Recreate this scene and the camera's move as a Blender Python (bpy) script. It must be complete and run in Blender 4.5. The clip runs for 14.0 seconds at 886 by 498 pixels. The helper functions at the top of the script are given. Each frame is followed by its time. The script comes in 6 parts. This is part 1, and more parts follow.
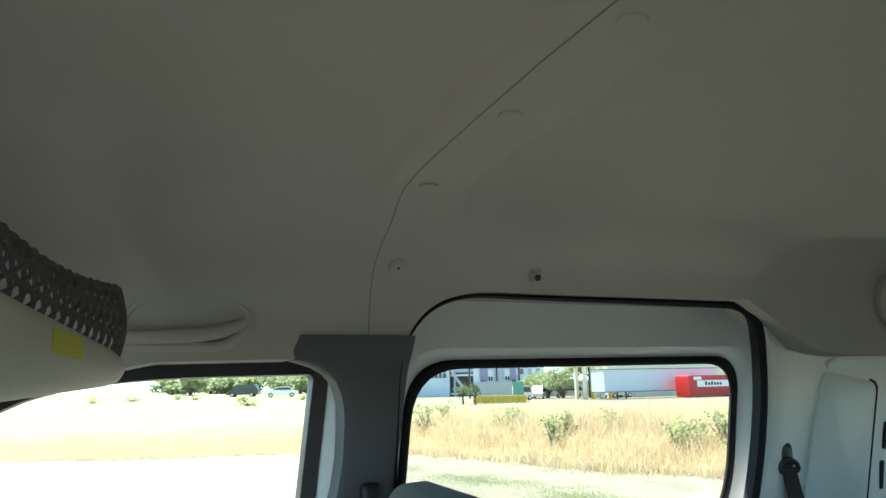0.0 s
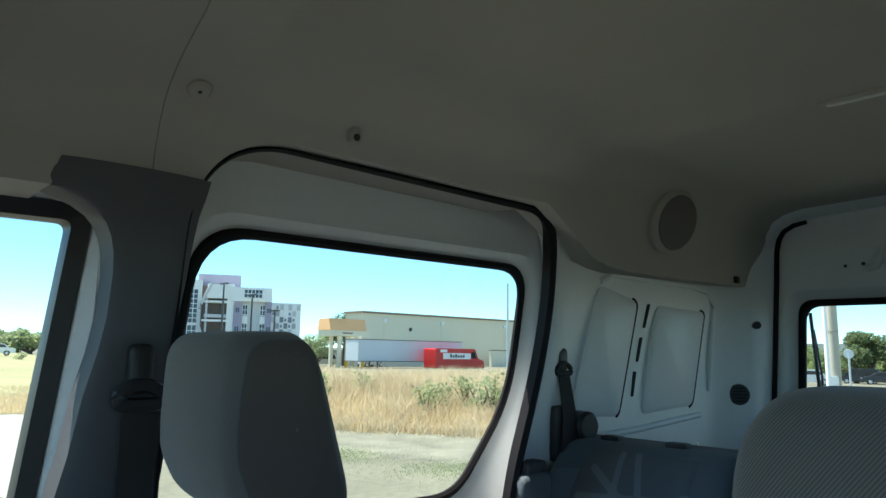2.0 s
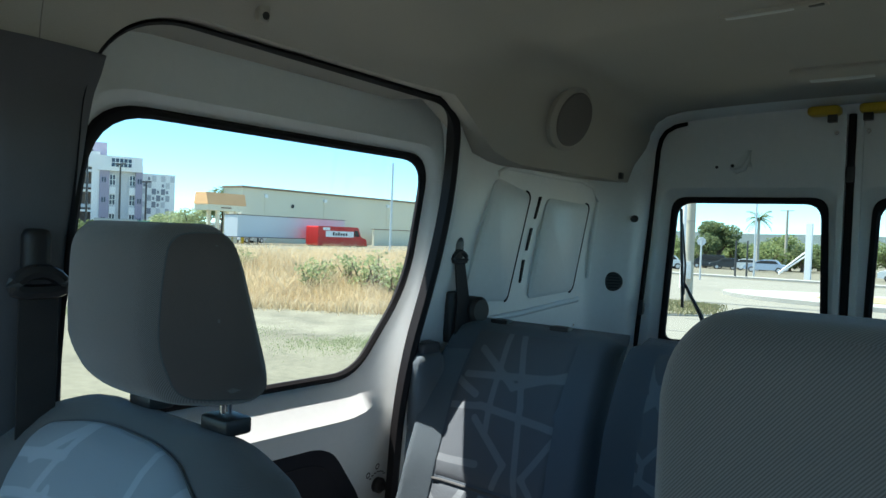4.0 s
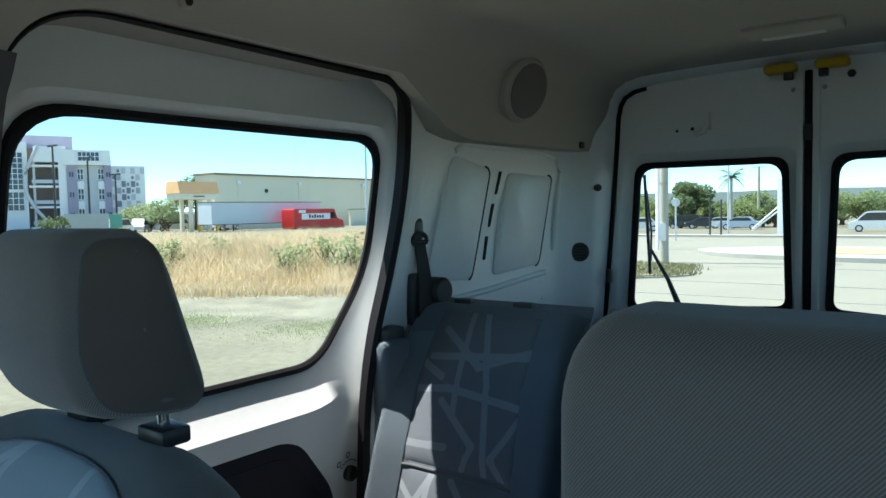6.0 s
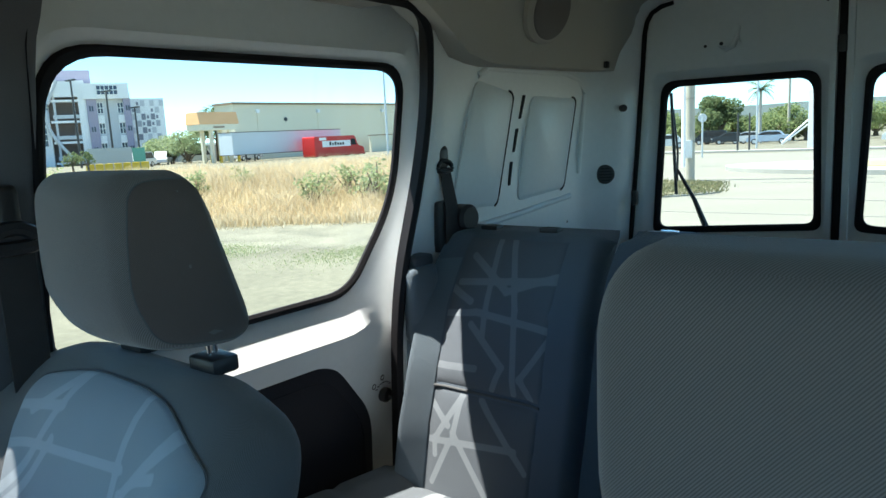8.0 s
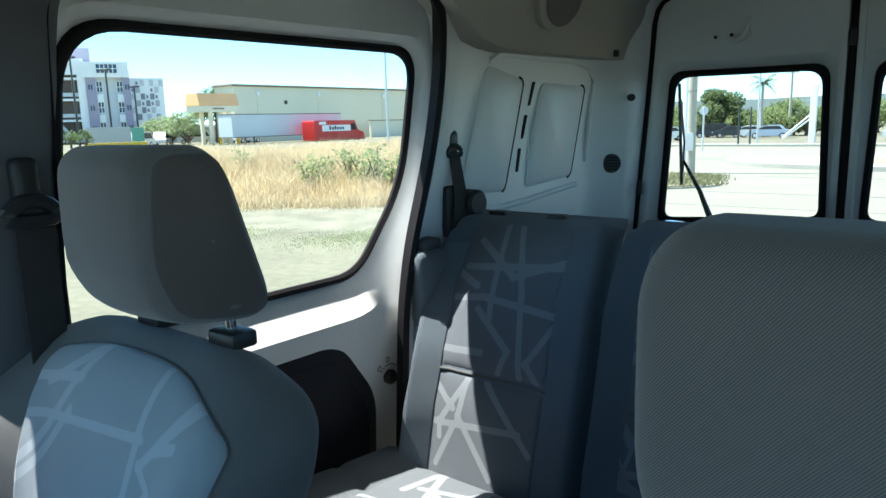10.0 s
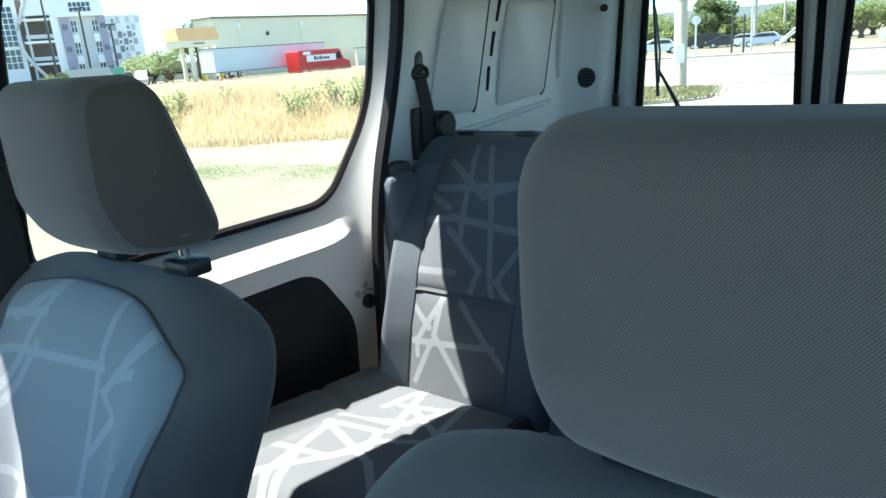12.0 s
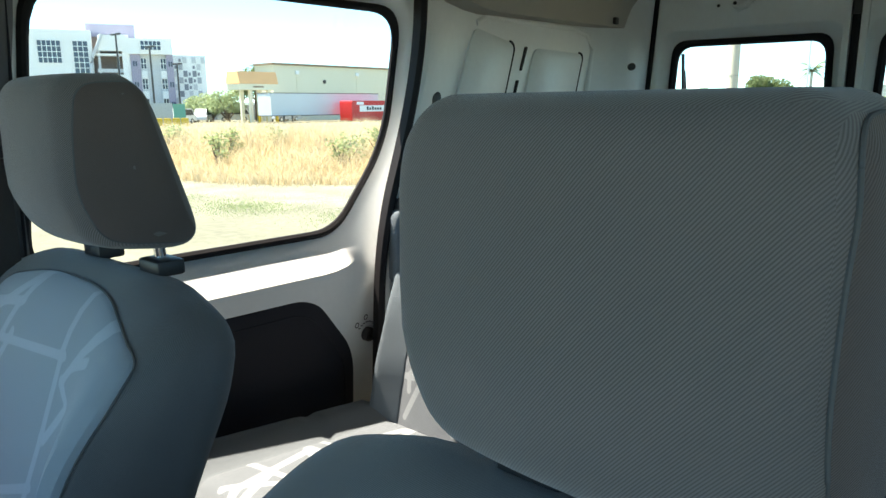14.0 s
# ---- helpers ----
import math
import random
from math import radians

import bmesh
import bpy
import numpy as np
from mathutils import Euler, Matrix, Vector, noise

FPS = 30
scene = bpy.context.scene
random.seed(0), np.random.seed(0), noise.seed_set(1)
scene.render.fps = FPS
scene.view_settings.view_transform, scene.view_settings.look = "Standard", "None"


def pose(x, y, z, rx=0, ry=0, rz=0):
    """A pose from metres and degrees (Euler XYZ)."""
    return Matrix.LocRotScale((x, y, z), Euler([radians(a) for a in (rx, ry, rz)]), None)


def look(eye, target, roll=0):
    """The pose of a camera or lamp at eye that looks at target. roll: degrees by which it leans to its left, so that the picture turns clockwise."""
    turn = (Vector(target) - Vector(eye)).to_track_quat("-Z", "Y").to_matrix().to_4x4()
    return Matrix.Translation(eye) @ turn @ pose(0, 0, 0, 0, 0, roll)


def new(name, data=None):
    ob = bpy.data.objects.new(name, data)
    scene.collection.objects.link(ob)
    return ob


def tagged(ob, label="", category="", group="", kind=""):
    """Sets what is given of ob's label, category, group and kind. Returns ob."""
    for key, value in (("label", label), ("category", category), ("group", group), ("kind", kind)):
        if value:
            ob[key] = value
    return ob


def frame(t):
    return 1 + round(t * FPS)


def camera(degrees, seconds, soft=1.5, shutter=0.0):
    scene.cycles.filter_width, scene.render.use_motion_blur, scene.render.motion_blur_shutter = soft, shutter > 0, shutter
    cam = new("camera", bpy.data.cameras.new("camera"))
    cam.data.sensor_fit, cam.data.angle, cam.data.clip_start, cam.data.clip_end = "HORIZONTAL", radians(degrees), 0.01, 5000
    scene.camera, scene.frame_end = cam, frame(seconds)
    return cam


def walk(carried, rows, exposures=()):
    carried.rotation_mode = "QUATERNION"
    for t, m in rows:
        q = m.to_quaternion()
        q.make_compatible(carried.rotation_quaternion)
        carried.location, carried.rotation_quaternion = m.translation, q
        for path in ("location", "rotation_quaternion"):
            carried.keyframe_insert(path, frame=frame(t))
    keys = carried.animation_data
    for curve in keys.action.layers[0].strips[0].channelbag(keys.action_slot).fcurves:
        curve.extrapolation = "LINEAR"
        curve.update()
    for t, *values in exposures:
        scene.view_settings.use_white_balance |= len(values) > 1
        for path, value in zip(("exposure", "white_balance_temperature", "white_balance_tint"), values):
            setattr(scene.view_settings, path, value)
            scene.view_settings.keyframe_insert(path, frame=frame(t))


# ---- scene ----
cam = camera(65.1, 14.0)
PATH = [
    (0, (-0.515, 0.121, 1.674), (1.294, -0.639, 2.059), -1.3),
    (0.5, (-0.53, 0.074, 1.668), (1.1, -1.033, 2.006), -1.4),
    (1, (-0.534, 0.064, 1.657), (0.938, -1.252, 1.973), -3.9),
    (1.5, (-0.433, 0.095, 1.54), (1.219, -1.009, 1.768), -7.6),
    (2, (-0.342, 0.117, 1.505), (1.122, -1.213, 1.803), 0.8),
    (2.5, (-0.302, 0.158, 1.518), (1.051, -1.273, 1.862), 6.9),
    (3, (-0.307, 0.164, 1.515), (0.907, -1.419, 1.659), 5.5),
    (5.5, (-0.343, 0.142, 1.542), (0.917, -1.409, 1.459), -0.6),
    (6, (-0.344, 0.109, 1.539), (0.835, -1.503, 1.43), -1.1),
    (6.5, (-0.326, 0.123, 1.534), (0.823, -1.507, 1.379), -0.1),
    (7, (-0.324, 0.138, 1.532), (0.891, -1.434, 1.3), -1.1),
    (7.5, (-0.332, 0.13, 1.541), (0.885, -1.431, 1.26), -1.3),
    (8, (-0.348, 0.129, 1.549), (0.875, -1.42, 1.226), -2.9),
    (10.5, (-0.332, 0.155, 1.539), (0.895, -1.378, 1.16), -1.0),
    (11, (-0.372, 0.142, 1.511), (0.906, -1.32, 1.031), -2.7),
    (11.5, (-0.396, 0.121, 1.523), (0.773, -1.387, 0.925), -3.7),
    (12, (-0.388, 0.127, 1.531), (0.797, -1.383, 0.969), -4.5),
    (12.5, (-0.4, 0.12, 1.531), (0.845, -1.34, 0.967), -4.9),
    (13, (-0.401, 0.114, 1.51), (0.834, -1.37, 0.989), -2.4),
    (13.5, (-0.393, 0.085, 1.509), (0.773, -1.473, 1.049), -2.2),
    (14, (-0.457, 0.083, 1.488), (0.829, -1.393, 1.083), -0.5),
]
walk(cam, [(t, look(e, g, r)) for t, e, g, r in PATH],
     [(0, 1.9, 7400, 10), (0.5, 2.0, 7400, 10), (1, 2.13, 7300, 10), (1.5, 1.85, 7200, 10), (2, 1.23, 7050, 10), (3, 1.3, 6900, 10), (5.5, 1.36, 6850, 10), (7, 1.40, 6850, 10), (8, 1.57, 6950, 10),
      (10.5, 1.70, 6800, 10), (11, 1.84, 6750, 10), (11.5, 2.03, 7000, 11), (12.5, 2.04, 7300, 13), (14, 2.02, 7950, 13)])

# ---- light ----
SUN_AZ, SUN_EL = 74.0, 66.0  # degrees clockwise from the van's nose, degrees above the horizon
world = bpy.data.worlds.new("world")
scene.world = world
world.use_nodes = True
sky = world.node_tree.nodes.new("ShaderNodeTexSky")
sky.sky_type, sky.sun_disc = "NISHITA", False
sky.sun_elevation, sky.sun_rotation = radians(SUN_EL), radians(SUN_AZ)
sky.altitude = 2500
sky.air_density, sky.dust_density, sky.ozone_density = 0.75, 0.0, 2.5
tone = world.node_tree.nodes.new("ShaderNodeVectorMath")  # a cool clear sky
tone.operation = "MULTIPLY"
tone.inputs[1].default_value = (0.68, 0.99, 1.0)
world.node_tree.links.new(sky.outputs[0], tone.inputs[0])
world.node_tree.links.new(tone.outputs[0], world.node_tree.nodes["Background"].inputs[0])
world.node_tree.nodes["Background"].inputs[1].default_value = 0.15
sun = new("sun", bpy.data.lights.new("sun", "SUN"))
sun.data.energy, sun.data.angle, sun.data.color = 5.0, radians(0.53), (0.985, 1.0, 0.99)
sun.matrix_world = look((math.sin(radians(SUN_AZ)), math.cos(radians(SUN_AZ)), math.tan(radians(SUN_EL))), (0, 0, 0))


# ---- materials ----
def material(name, color, rough=0.6, metal=0.0, vary=0.12, scale=6.0, fine=120.0, bump=0.1, dist=0.002, spec=0.5):
    """A surface with stains at one scale, grain at another, and a fine relief."""
    m = bpy.data.materials.new(name)
    m.use_nodes = True
    nt = m.node_tree
    b = nt.nodes["Principled BSDF"]
    b.inputs["Roughness"].default_value, b.inputs["Metallic"].default_value = rough, metal
    b.inputs["Specular IOR Level"].default_value = spec
    co = nt.nodes.new("ShaderNodeTexCoord")
    n1, n2 = nt.nodes.new("ShaderNodeTexNoise"), nt.nodes.new("ShaderNodeTexNoise")
    for n, sc in ((n1, scale), (n2, fine)):
        n.inputs["Scale"].default_value, n.inputs["Detail"].default_value = sc, 4.0
        nt.links.new(co.outputs["Object"], n.inputs["Vector"])
    mix = nt.nodes.new("ShaderNodeMath")
    mix.operation = "ADD"
    nt.links.new(n1.outputs["Fac"], mix.inputs[0])
    nt.links.new(n2.outputs["Fac"], mix.inputs[1])
    ramp = nt.nodes.new("ShaderNodeMapRange")
    ramp.inputs["From Min"].default_value, ramp.inputs["From Max"].default_value = 0.6, 1.4
    ramp.inputs["To Min"].default_value, ramp.inputs["To Max"].default_value = 1 - vary, 1 + vary
    nt.links.new(mix.outputs[0], ramp.inputs["Value"])
    tint = nt.nodes.new("ShaderNodeVectorMath")
    tint.operation = "SCALE"
    tint.inputs[0].default_value = color
    nt.links.new(ramp.outputs[0], tint.inputs["Scale"])
    nt.links.new(tint.outputs[0], b.inputs["Base Color"])
    if bump:
        bp = nt.nodes.new("ShaderNodeBump")
        bp.inputs["Strength"].default_value, bp.inputs["Distance"].default_value = bump, dist
        nt.links.new(n2.outputs["Fac"], bp.inputs["Height"])
        nt.links.new(bp.outputs[0], b.inputs["Normal"])
    m["parts"] = 1
    return m


def node(m, kind):
    return next(n for n in m.node_tree.nodes if n.bl_idname == kind)


def twill(name, color, step=0.0009, turn=35.0, depth=0.25, vary=0.06):
    """A woven fabric with fine slanting ribs."""
    m = material(name, color, 0.92, 0, vary, 9, 900, 0, 0, 0.2)
    nt = m.node_tree
    b = nt.nodes["Principled BSDF"]
    b.inputs["Sheen Weight"].default_value = 0.25
    b.inputs["Sheen Roughness"].default_value = 0.5
    co = node(m, "ShaderNodeTexCoord")
    mp = nt.nodes.new("ShaderNodeMapping")
    mp.inputs["Rotation"].default_value = (0, radians(turn), 0)
    wv = nt.nodes.new("ShaderNodeTexWave")
    wv.bands_direction = "X"
    wv.inputs["Scale"].default_value = 0.314 / step
    wv.inputs["Distortion"].default_value = 0.12
    wv.inputs["Detail"].default_value = 0.0
    pos, nor, flat = (nt.nodes.new(k) for k in ("ShaderNodeSeparateXYZ", "ShaderNodeSeparateXYZ", "ShaderNodeCombineXYZ"))
    nt.links.new(co.outputs["Object"], pos.inputs[0])
    nt.links.new(co.outputs["Normal"], nor.inputs[0])
    for axis, limit in (("X", 0.72), ("Z", 0.78)):  # side faces and top faces take the depth in place of the width or height
        size, far, pick = nt.nodes.new("ShaderNodeMath"), nt.nodes.new("ShaderNodeMath"), nt.nodes.new("ShaderNodeMix")
        size.operation, far.operation = "ABSOLUTE", "GREATER_THAN"
        far.inputs[1].default_value = limit
        nt.links.new(nor.outputs[axis], size.inputs[0])
        nt.links.new(size.outputs[0], far.inputs[0])
        nt.links.new(far.outputs[0], pick.inputs[0])
        nt.links.new(pos.outputs[axis], pick.inputs[2])
        turned = nt.nodes.new("ShaderNodeMath")
        turned.operation = "MULTIPLY"
        turned.inputs[1].default_value = 1.0 if axis == "X" else -1.0
        nt.links.new(pos.outputs["Y"], turned.inputs[0])
        nt.links.new(turned.outputs[0], pick.inputs[3])
        nt.links.new(pick.outputs[0], flat.inputs[axis])
    nt.links.new(flat.outputs[0], mp.inputs[0])
    nt.links.new(mp.outputs[0], wv.inputs["Vector"])
    old = b.inputs["Base Color"].links[0].from_socket
    rg = nt.nodes.new("ShaderNodeMapRange")
    rg.inputs["To Min"].default_value, rg.inputs["To Max"].default_value = 1 - depth, 1 + depth * 0.5
    nt.links.new(wv.outputs["Fac"], rg.inputs["Value"])
    sc = nt.nodes.new("ShaderNodeVectorMath")
    sc.operation = "SCALE"
    nt.links.new(old, sc.inputs[0])
    nt.links.new(rg.outputs[0], sc.inputs["Scale"])
    nt.links.new(sc.outputs[0], b.inputs["Base Color"])
    bp = nt.nodes.new("ShaderNodeBump")
    bp.inputs["Strength"].default_value, bp.inputs["Distance"].default_value = 0.25, 0.0008
    nt.links.new(wv.outputs["Fac"], bp.inputs["Height"])
    nt.links.new(bp.outputs[0], b.inputs["Normal"])
    return m


def twig_fabric(name, ground, line, scale=9.0, width=0.05, flat="XZ", second=1.37):
    """A seat cloth with a web of pale, crossing bands woven into it."""
    m = twill(name, (1, 1, 1), 0.0009, 35, 0.12)
    nt = m.node_tree
    co = node(m, "ShaderNodeTexCoord")
    mp = nt.nodes.new("ShaderNodeMapping")
    mp.inputs["Scale"].default_value = (scale, 0, scale * 0.8) if flat == "XZ" else (scale, scale * 0.75, 0)
    mp.inputs["Rotation"].default_value = (0, 0.5, 0) if flat == "XZ" else (0, 0, 0.5)
    nt.links.new(co.outputs["Object"], mp.inputs[0])
    masks = []
    for k, w in ((1.0, width), (second, width * second)):
        vo = nt.nodes.new("ShaderNodeTexVoronoi")
        vo.feature = "DISTANCE_TO_EDGE"
        vo.inputs["Scale"].default_value = k
        nt.links.new(mp.outputs[0], vo.inputs["Vector"])
        lt = nt.nodes.new("ShaderNodeMapRange")
        lt.inputs["From Min"].default_value, lt.inputs["From Max"].default_value = w, w * 1.25
        lt.inputs["To Min"].default_value, lt.inputs["To Max"].default_value = 1, 0
        nt.links.new(vo.outputs["Distance"], lt.inputs["Value"])
        masks.append(lt)
    both = nt.nodes.new("ShaderNodeMath")
    both.operation = "MAXIMUM"
    nt.links.new(masks[0].outputs[0], both.inputs[0])
    nt.links.new(masks[1].outputs[0], both.inputs[1])
    mx = nt.nodes.new("ShaderNodeMix")
    mx.data_type = "RGBA"
    mx.inputs[6].default_value, mx.inputs[7].default_value = (*ground, 1), (*line, 1)
    nt.links.new(both.outputs[0], mx.inputs[0])
    b = nt.nodes["Principled BSDF"]
    old = b.inputs["Base Color"].links[0].from_socket
    mu = nt.nodes.new("ShaderNodeVectorMath")
    mu.operation = "MULTIPLY"
    nt.links.new(old, mu.inputs[0])
    nt.links.new(mx.outputs[2], mu.inputs[1])
    nt.links.new(mu.outputs[0], b.inputs["Base Color"])
    return m


def banded_fabric(name, ground, line, bands, half, flat="XZ"):
    """A seat cloth with pale straight bands woven across it: each band from (a, b) to (c, d) in the cloth's own plane."""
    m = twill(name, (1, 1, 1), 0.0009, 35, 0.12)
    nt = m.node_tree
    co = node(m, "ShaderNodeTexCoord")
    sep, pl = nt.nodes.new("ShaderNodeSeparateXYZ"), nt.nodes.new("ShaderNodeCombineXYZ")
    nt.links.new(co.outputs["Object"], sep.inputs[0])
    nt.links.new(sep.outputs[flat[0]], pl.inputs["X"])
    nt.links.new(sep.outputs[flat[1]], pl.inputs["Y"])

    def vec(op, a, b):
        n = nt.nodes.new("ShaderNodeVectorMath")
        n.operation = op
        for k, v in enumerate((a, b)):
            if isinstance(v, Vector):
                n.inputs[k].default_value = v
            elif v is not None:
                nt.links.new(v, n.inputs[k])
        return n
    near = None
    for x0, y0, x1, y1 in bands:
        p, d = Vector((x0, y0, 0)), Vector((x1 - x0, y1 - y0, 0))
        off = vec("SUBTRACT", pl.outputs[0], p)
        dot = vec("DOT_PRODUCT", off.outputs[0], d / d.length_squared)
        along = nt.nodes.new("ShaderNodeClamp")
        nt.links.new(dot.outputs["Value"], along.inputs[0])
        foot = nt.nodes.new("ShaderNodeVectorMath")
        foot.operation = "SCALE"
        foot.inputs[0].default_value = d
        nt.links.new(along.outputs[0], foot.inputs["Scale"])
        gap = vec("DISTANCE", off.outputs[0], foot.outputs[0])
        if near is None:
            near = gap.outputs["Value"]
        else:
            least = nt.nodes.new("ShaderNodeMath")
            least.operation = "SMOOTH_MIN"
            least.inputs[2].default_value = half * 0.8
            nt.links.new(near, least.inputs[0])
            nt.links.new(gap.outputs["Value"], least.inputs[1])
            near = least.outputs[0]
    edge = nt.nodes.new("ShaderNodeMapRange")
    edge.inputs["From Min"].default_value, edge.inputs["From Max"].default_value = half * 0.85, half * 1.15
    edge.inputs["To Min"].default_value, edge.inputs["To Max"].default_value = 1, 0
    nt.links.new(near, edge.inputs["Value"])
    mx = nt.nodes.new("ShaderNodeMix")
    mx.data_type = "RGBA"
    mx.inputs[6].default_value, mx.inputs[7].default_value = (*ground, 1), (*line, 1)
    nt.links.new(edge.outputs[0], mx.inputs[0])
    b = nt.nodes["Principled BSDF"]
    mu = nt.nodes.new("ShaderNodeVectorMath")
    mu.operation = "MULTIPLY"
    nt.links.new(b.inputs["Base Color"].links[0].from_socket, mu.inputs[0])
    nt.links.new(mx.outputs[2], mu.inputs[1])
    nt.links.new(mu.outputs[0], b.inputs["Base Color"])
    return m


def glass(name, tint):
    m = bpy.data.materials.new(name)
    m.use_nodes = True
    nt = m.node_tree
    nt.nodes.remove(nt.nodes["Principled BSDF"])
    tr, gl, fr, mx = (nt.nodes.new(k) for k in ("ShaderNodeBsdfTransparent", "ShaderNodeBsdfGlossy", "ShaderNodeFresnel", "ShaderNodeMixShader"))
    tr.inputs[0].default_value, gl.inputs["Roughness"].default_value = (*tint, 1), 0.02
    fr.inputs["IOR"].default_value = 1.18
    nt.links.new(fr.outputs[0], mx.inputs[0])
    nt.links.new(tr.outputs[0], mx.inputs[1])
    nt.links.new(gl.outputs[0], mx.inputs[2])
    nt.links.new(mx.outputs[0], nt.nodes["Material Output"].inputs[0])
    return m


PAINT = material("white_body_paint", (0.78, 0.80, 0.80), 0.38, 0, 0.03, 3, 60, 0.02, 0.001)
HEADLINER = material("beige_headliner_cloth", (0.44, 0.415, 0.37), 0.95, 0, 0.07, 2.5, 700, 0.25, 0.0006, 0.2)
TRIM_LIGHT = material("beige_plastic", (0.55, 0.52, 0.45), 0.55, 0, 0.04, 5, 300, 0.08, 0.0006)
TRIM_DARK = material("charcoal_plastic", (0.084, 0.084, 0.094), 0.6, 0, 0.1, 6, 500, 0.25, 0.0006)
DOOR_CARD = material("black_door_card", (0.026, 0.027, 0.034), 0.75, 0, 0.12, 6, 500, 0.3, 0.0006, 0.15)
RUBBER = material("black_rubber", (0.013, 0.012, 0.014), 0.7, 0, 0.15, 20, 200, 0.1, 0.002, 0.2)
BLACK = material("black_plastic", (0.024, 0.023, 0.025), 0.45, 0, 0.1, 12, 300, 0.1)
WEBBING = material("black_webbing", (0.034, 0.029, 0.029), 0.85, 0, 0.15, 30, 900, 0.4, 0.0006)
CHROME = material("polished_steel", (0.75, 0.76, 0.78), 0.18, 1.0, 0.04, 20, 200, 0)
YELLOW = material("yellow_plastic", (0.62, 0.40, 0.02), 0.45, 0, 0.06, 10, 200, 0.05)
LENS = material("frosted_lens", (0.62, 0.64, 0.62), 0.3, 0, 0.05, 20, 300, 0.05)
CLOTH = twill("grey_ribbed_cloth", (0.166, 0.150, 0.143), 0.0013, 40, 0.40)
CLOTH_BACK = twill("grey_backrest_cloth", (0.150, 0.152, 0.153), 0.0013, 40, 0.34)
# headrest side: grey cloth darkened and warmed where side light is blocked
CLOTH_SHADED = twill("shaded_grey_cloth", (0.110, 0.085, 0.076), 0.0011, 40, 0.2)
CLOTH_BLUE = twill("blue_grey_cloth", (0.105, 0.130, 0.158), 0.0009, 35, 0.12)
CLOTH_SIDE = twill("grey_blue_side_cloth", (0.138, 0.174, 0.203), 0.0009, 35, 0.1)
CLOTH_PALE = twill("pale_grey_cloth", (0.120, 0.137, 0.150), 0.0009, 35, 0.1)
FRONT_BANDS = [(0.16, 1.215, -0.075, 1.236), (-0.082, 1.335, -0.068, 1.233), (-0.068, 1.233, -0.051, 1.144), (-0.051, 1.144, -0.03, 1.06), (-0.2, 1.318, -0.078, 1.21), (-0.15, 1.284, -0.106, 1.234), (-0.106, 1.234, -0.14, 1.245), (0.009, 1.329, 0.135, 1.253), (0.047, 1.308, 0.165, 1.147), (0.2, 1.25, 0.071, 1.268), (0.077, 1.233, 0.2, 1.08), (0.159, 1.091, 0.03, 1.036), (-0.078, 1.212, -0.103, 1.191), (-0.103, 1.191, -0.058, 1.144), (0.063, 1.051, -0.043, 1.089), (-0.03, 1.06, -0.17, 0.96), (0.1, 1.06, 0.16, 0.9), (0.03, 1.036, -0.06, 0.86)]
REAR_BANDS = [(0.054, 0.699, -0.018, 0.552), (-0.018, 0.552, -0.062, 0.395), (0.156, 0.598, -0.119, 0.618), (0.085, 0.542, -0.144, 0.521), (0.145, 0.655, 0.02, 0.587), (0.02, 0.587, -0.094, 0.625), (0.087, 0.516, -0.02, 0.441), (-0.02, 0.441, -0.006, 0.395), (-0.134, 0.531, -0.071, 0.426), (-0.071, 0.426, -0.106, 0.39), (0.091, 0.7, 0.049, 0.497), (0.196, 0.528, 0.088, 0.54), (0.176, 0.424, 0.047, 0.43), (0.196, 0.593, 0.106, 0.561)]
REAR_LOW_BANDS = [(0.173, 0.365, 0.092, 0.304), (0.066, 0.37, 0.123, 0.272), (0.182, 0.262, -0.084, 0.286), (0.126, 0.271, 0.121, 0.236), (0.068, 0.37, 0.076, 0.278), (0.077, 0.291, -0.024, 0.175), (0.084, 0.27, 0.123, 0.175), (0.166, 0.334, 0.175, 0.263), (0.016, 0.37, -0.114, 0.25)]
SEAT_BANDS = [(0.099, 0.143, 0.087, 0.01), (0.156, 0.225, 0.003, 0.179), (0.003, 0.179, -0.053, 0.013), (0.083, 0.016, 0.008, 0.228), (0.074, 0.115, -0.027, 0.082), (0.037, 0.117, -0.091, 0.192), (-0.047, 0.037, -0.088, 0.22), (0.139, 0.273, -0.045, 0.348), (0.134, 0.27, 0.078, 0.479), (0.078, 0.479, 0.021, 0.561), (0.156, 0.269, 0.024, 0.241), (0.024, 0.241, -0.009, 0.311), (0.156, 0.403, 0.027, 0.377), (0.027, 0.377, 0.003, 0.28), (0.003, 0.28, -0.154, 0.17), (0.007, 0.338, 0.098, 0.495), (0.09, 0.404, 0.004, 0.549), (0.016, 0.53, -0.124, 0.48), (-0.045, 0.348, -0.144, 0.44), (-0.088, 0.22, -0.174, 0.3), (-0.091, 0.192, -0.194, 0.07)]
# front cloth is lightened in its colour to stand in for windscreen light
WEB_FRONT = banded_fabric("web_patterned_lit_cloth", (0.300, 0.345, 0.383), (0.415, 0.470, 0.512), FRONT_BANDS, 0.0052)
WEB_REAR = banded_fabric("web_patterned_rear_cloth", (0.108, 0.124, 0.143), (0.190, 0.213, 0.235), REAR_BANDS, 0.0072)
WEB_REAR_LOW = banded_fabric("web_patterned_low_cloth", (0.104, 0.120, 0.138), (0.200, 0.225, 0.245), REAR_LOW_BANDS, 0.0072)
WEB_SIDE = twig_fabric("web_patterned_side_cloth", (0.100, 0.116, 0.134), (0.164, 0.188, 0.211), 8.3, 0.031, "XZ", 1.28)
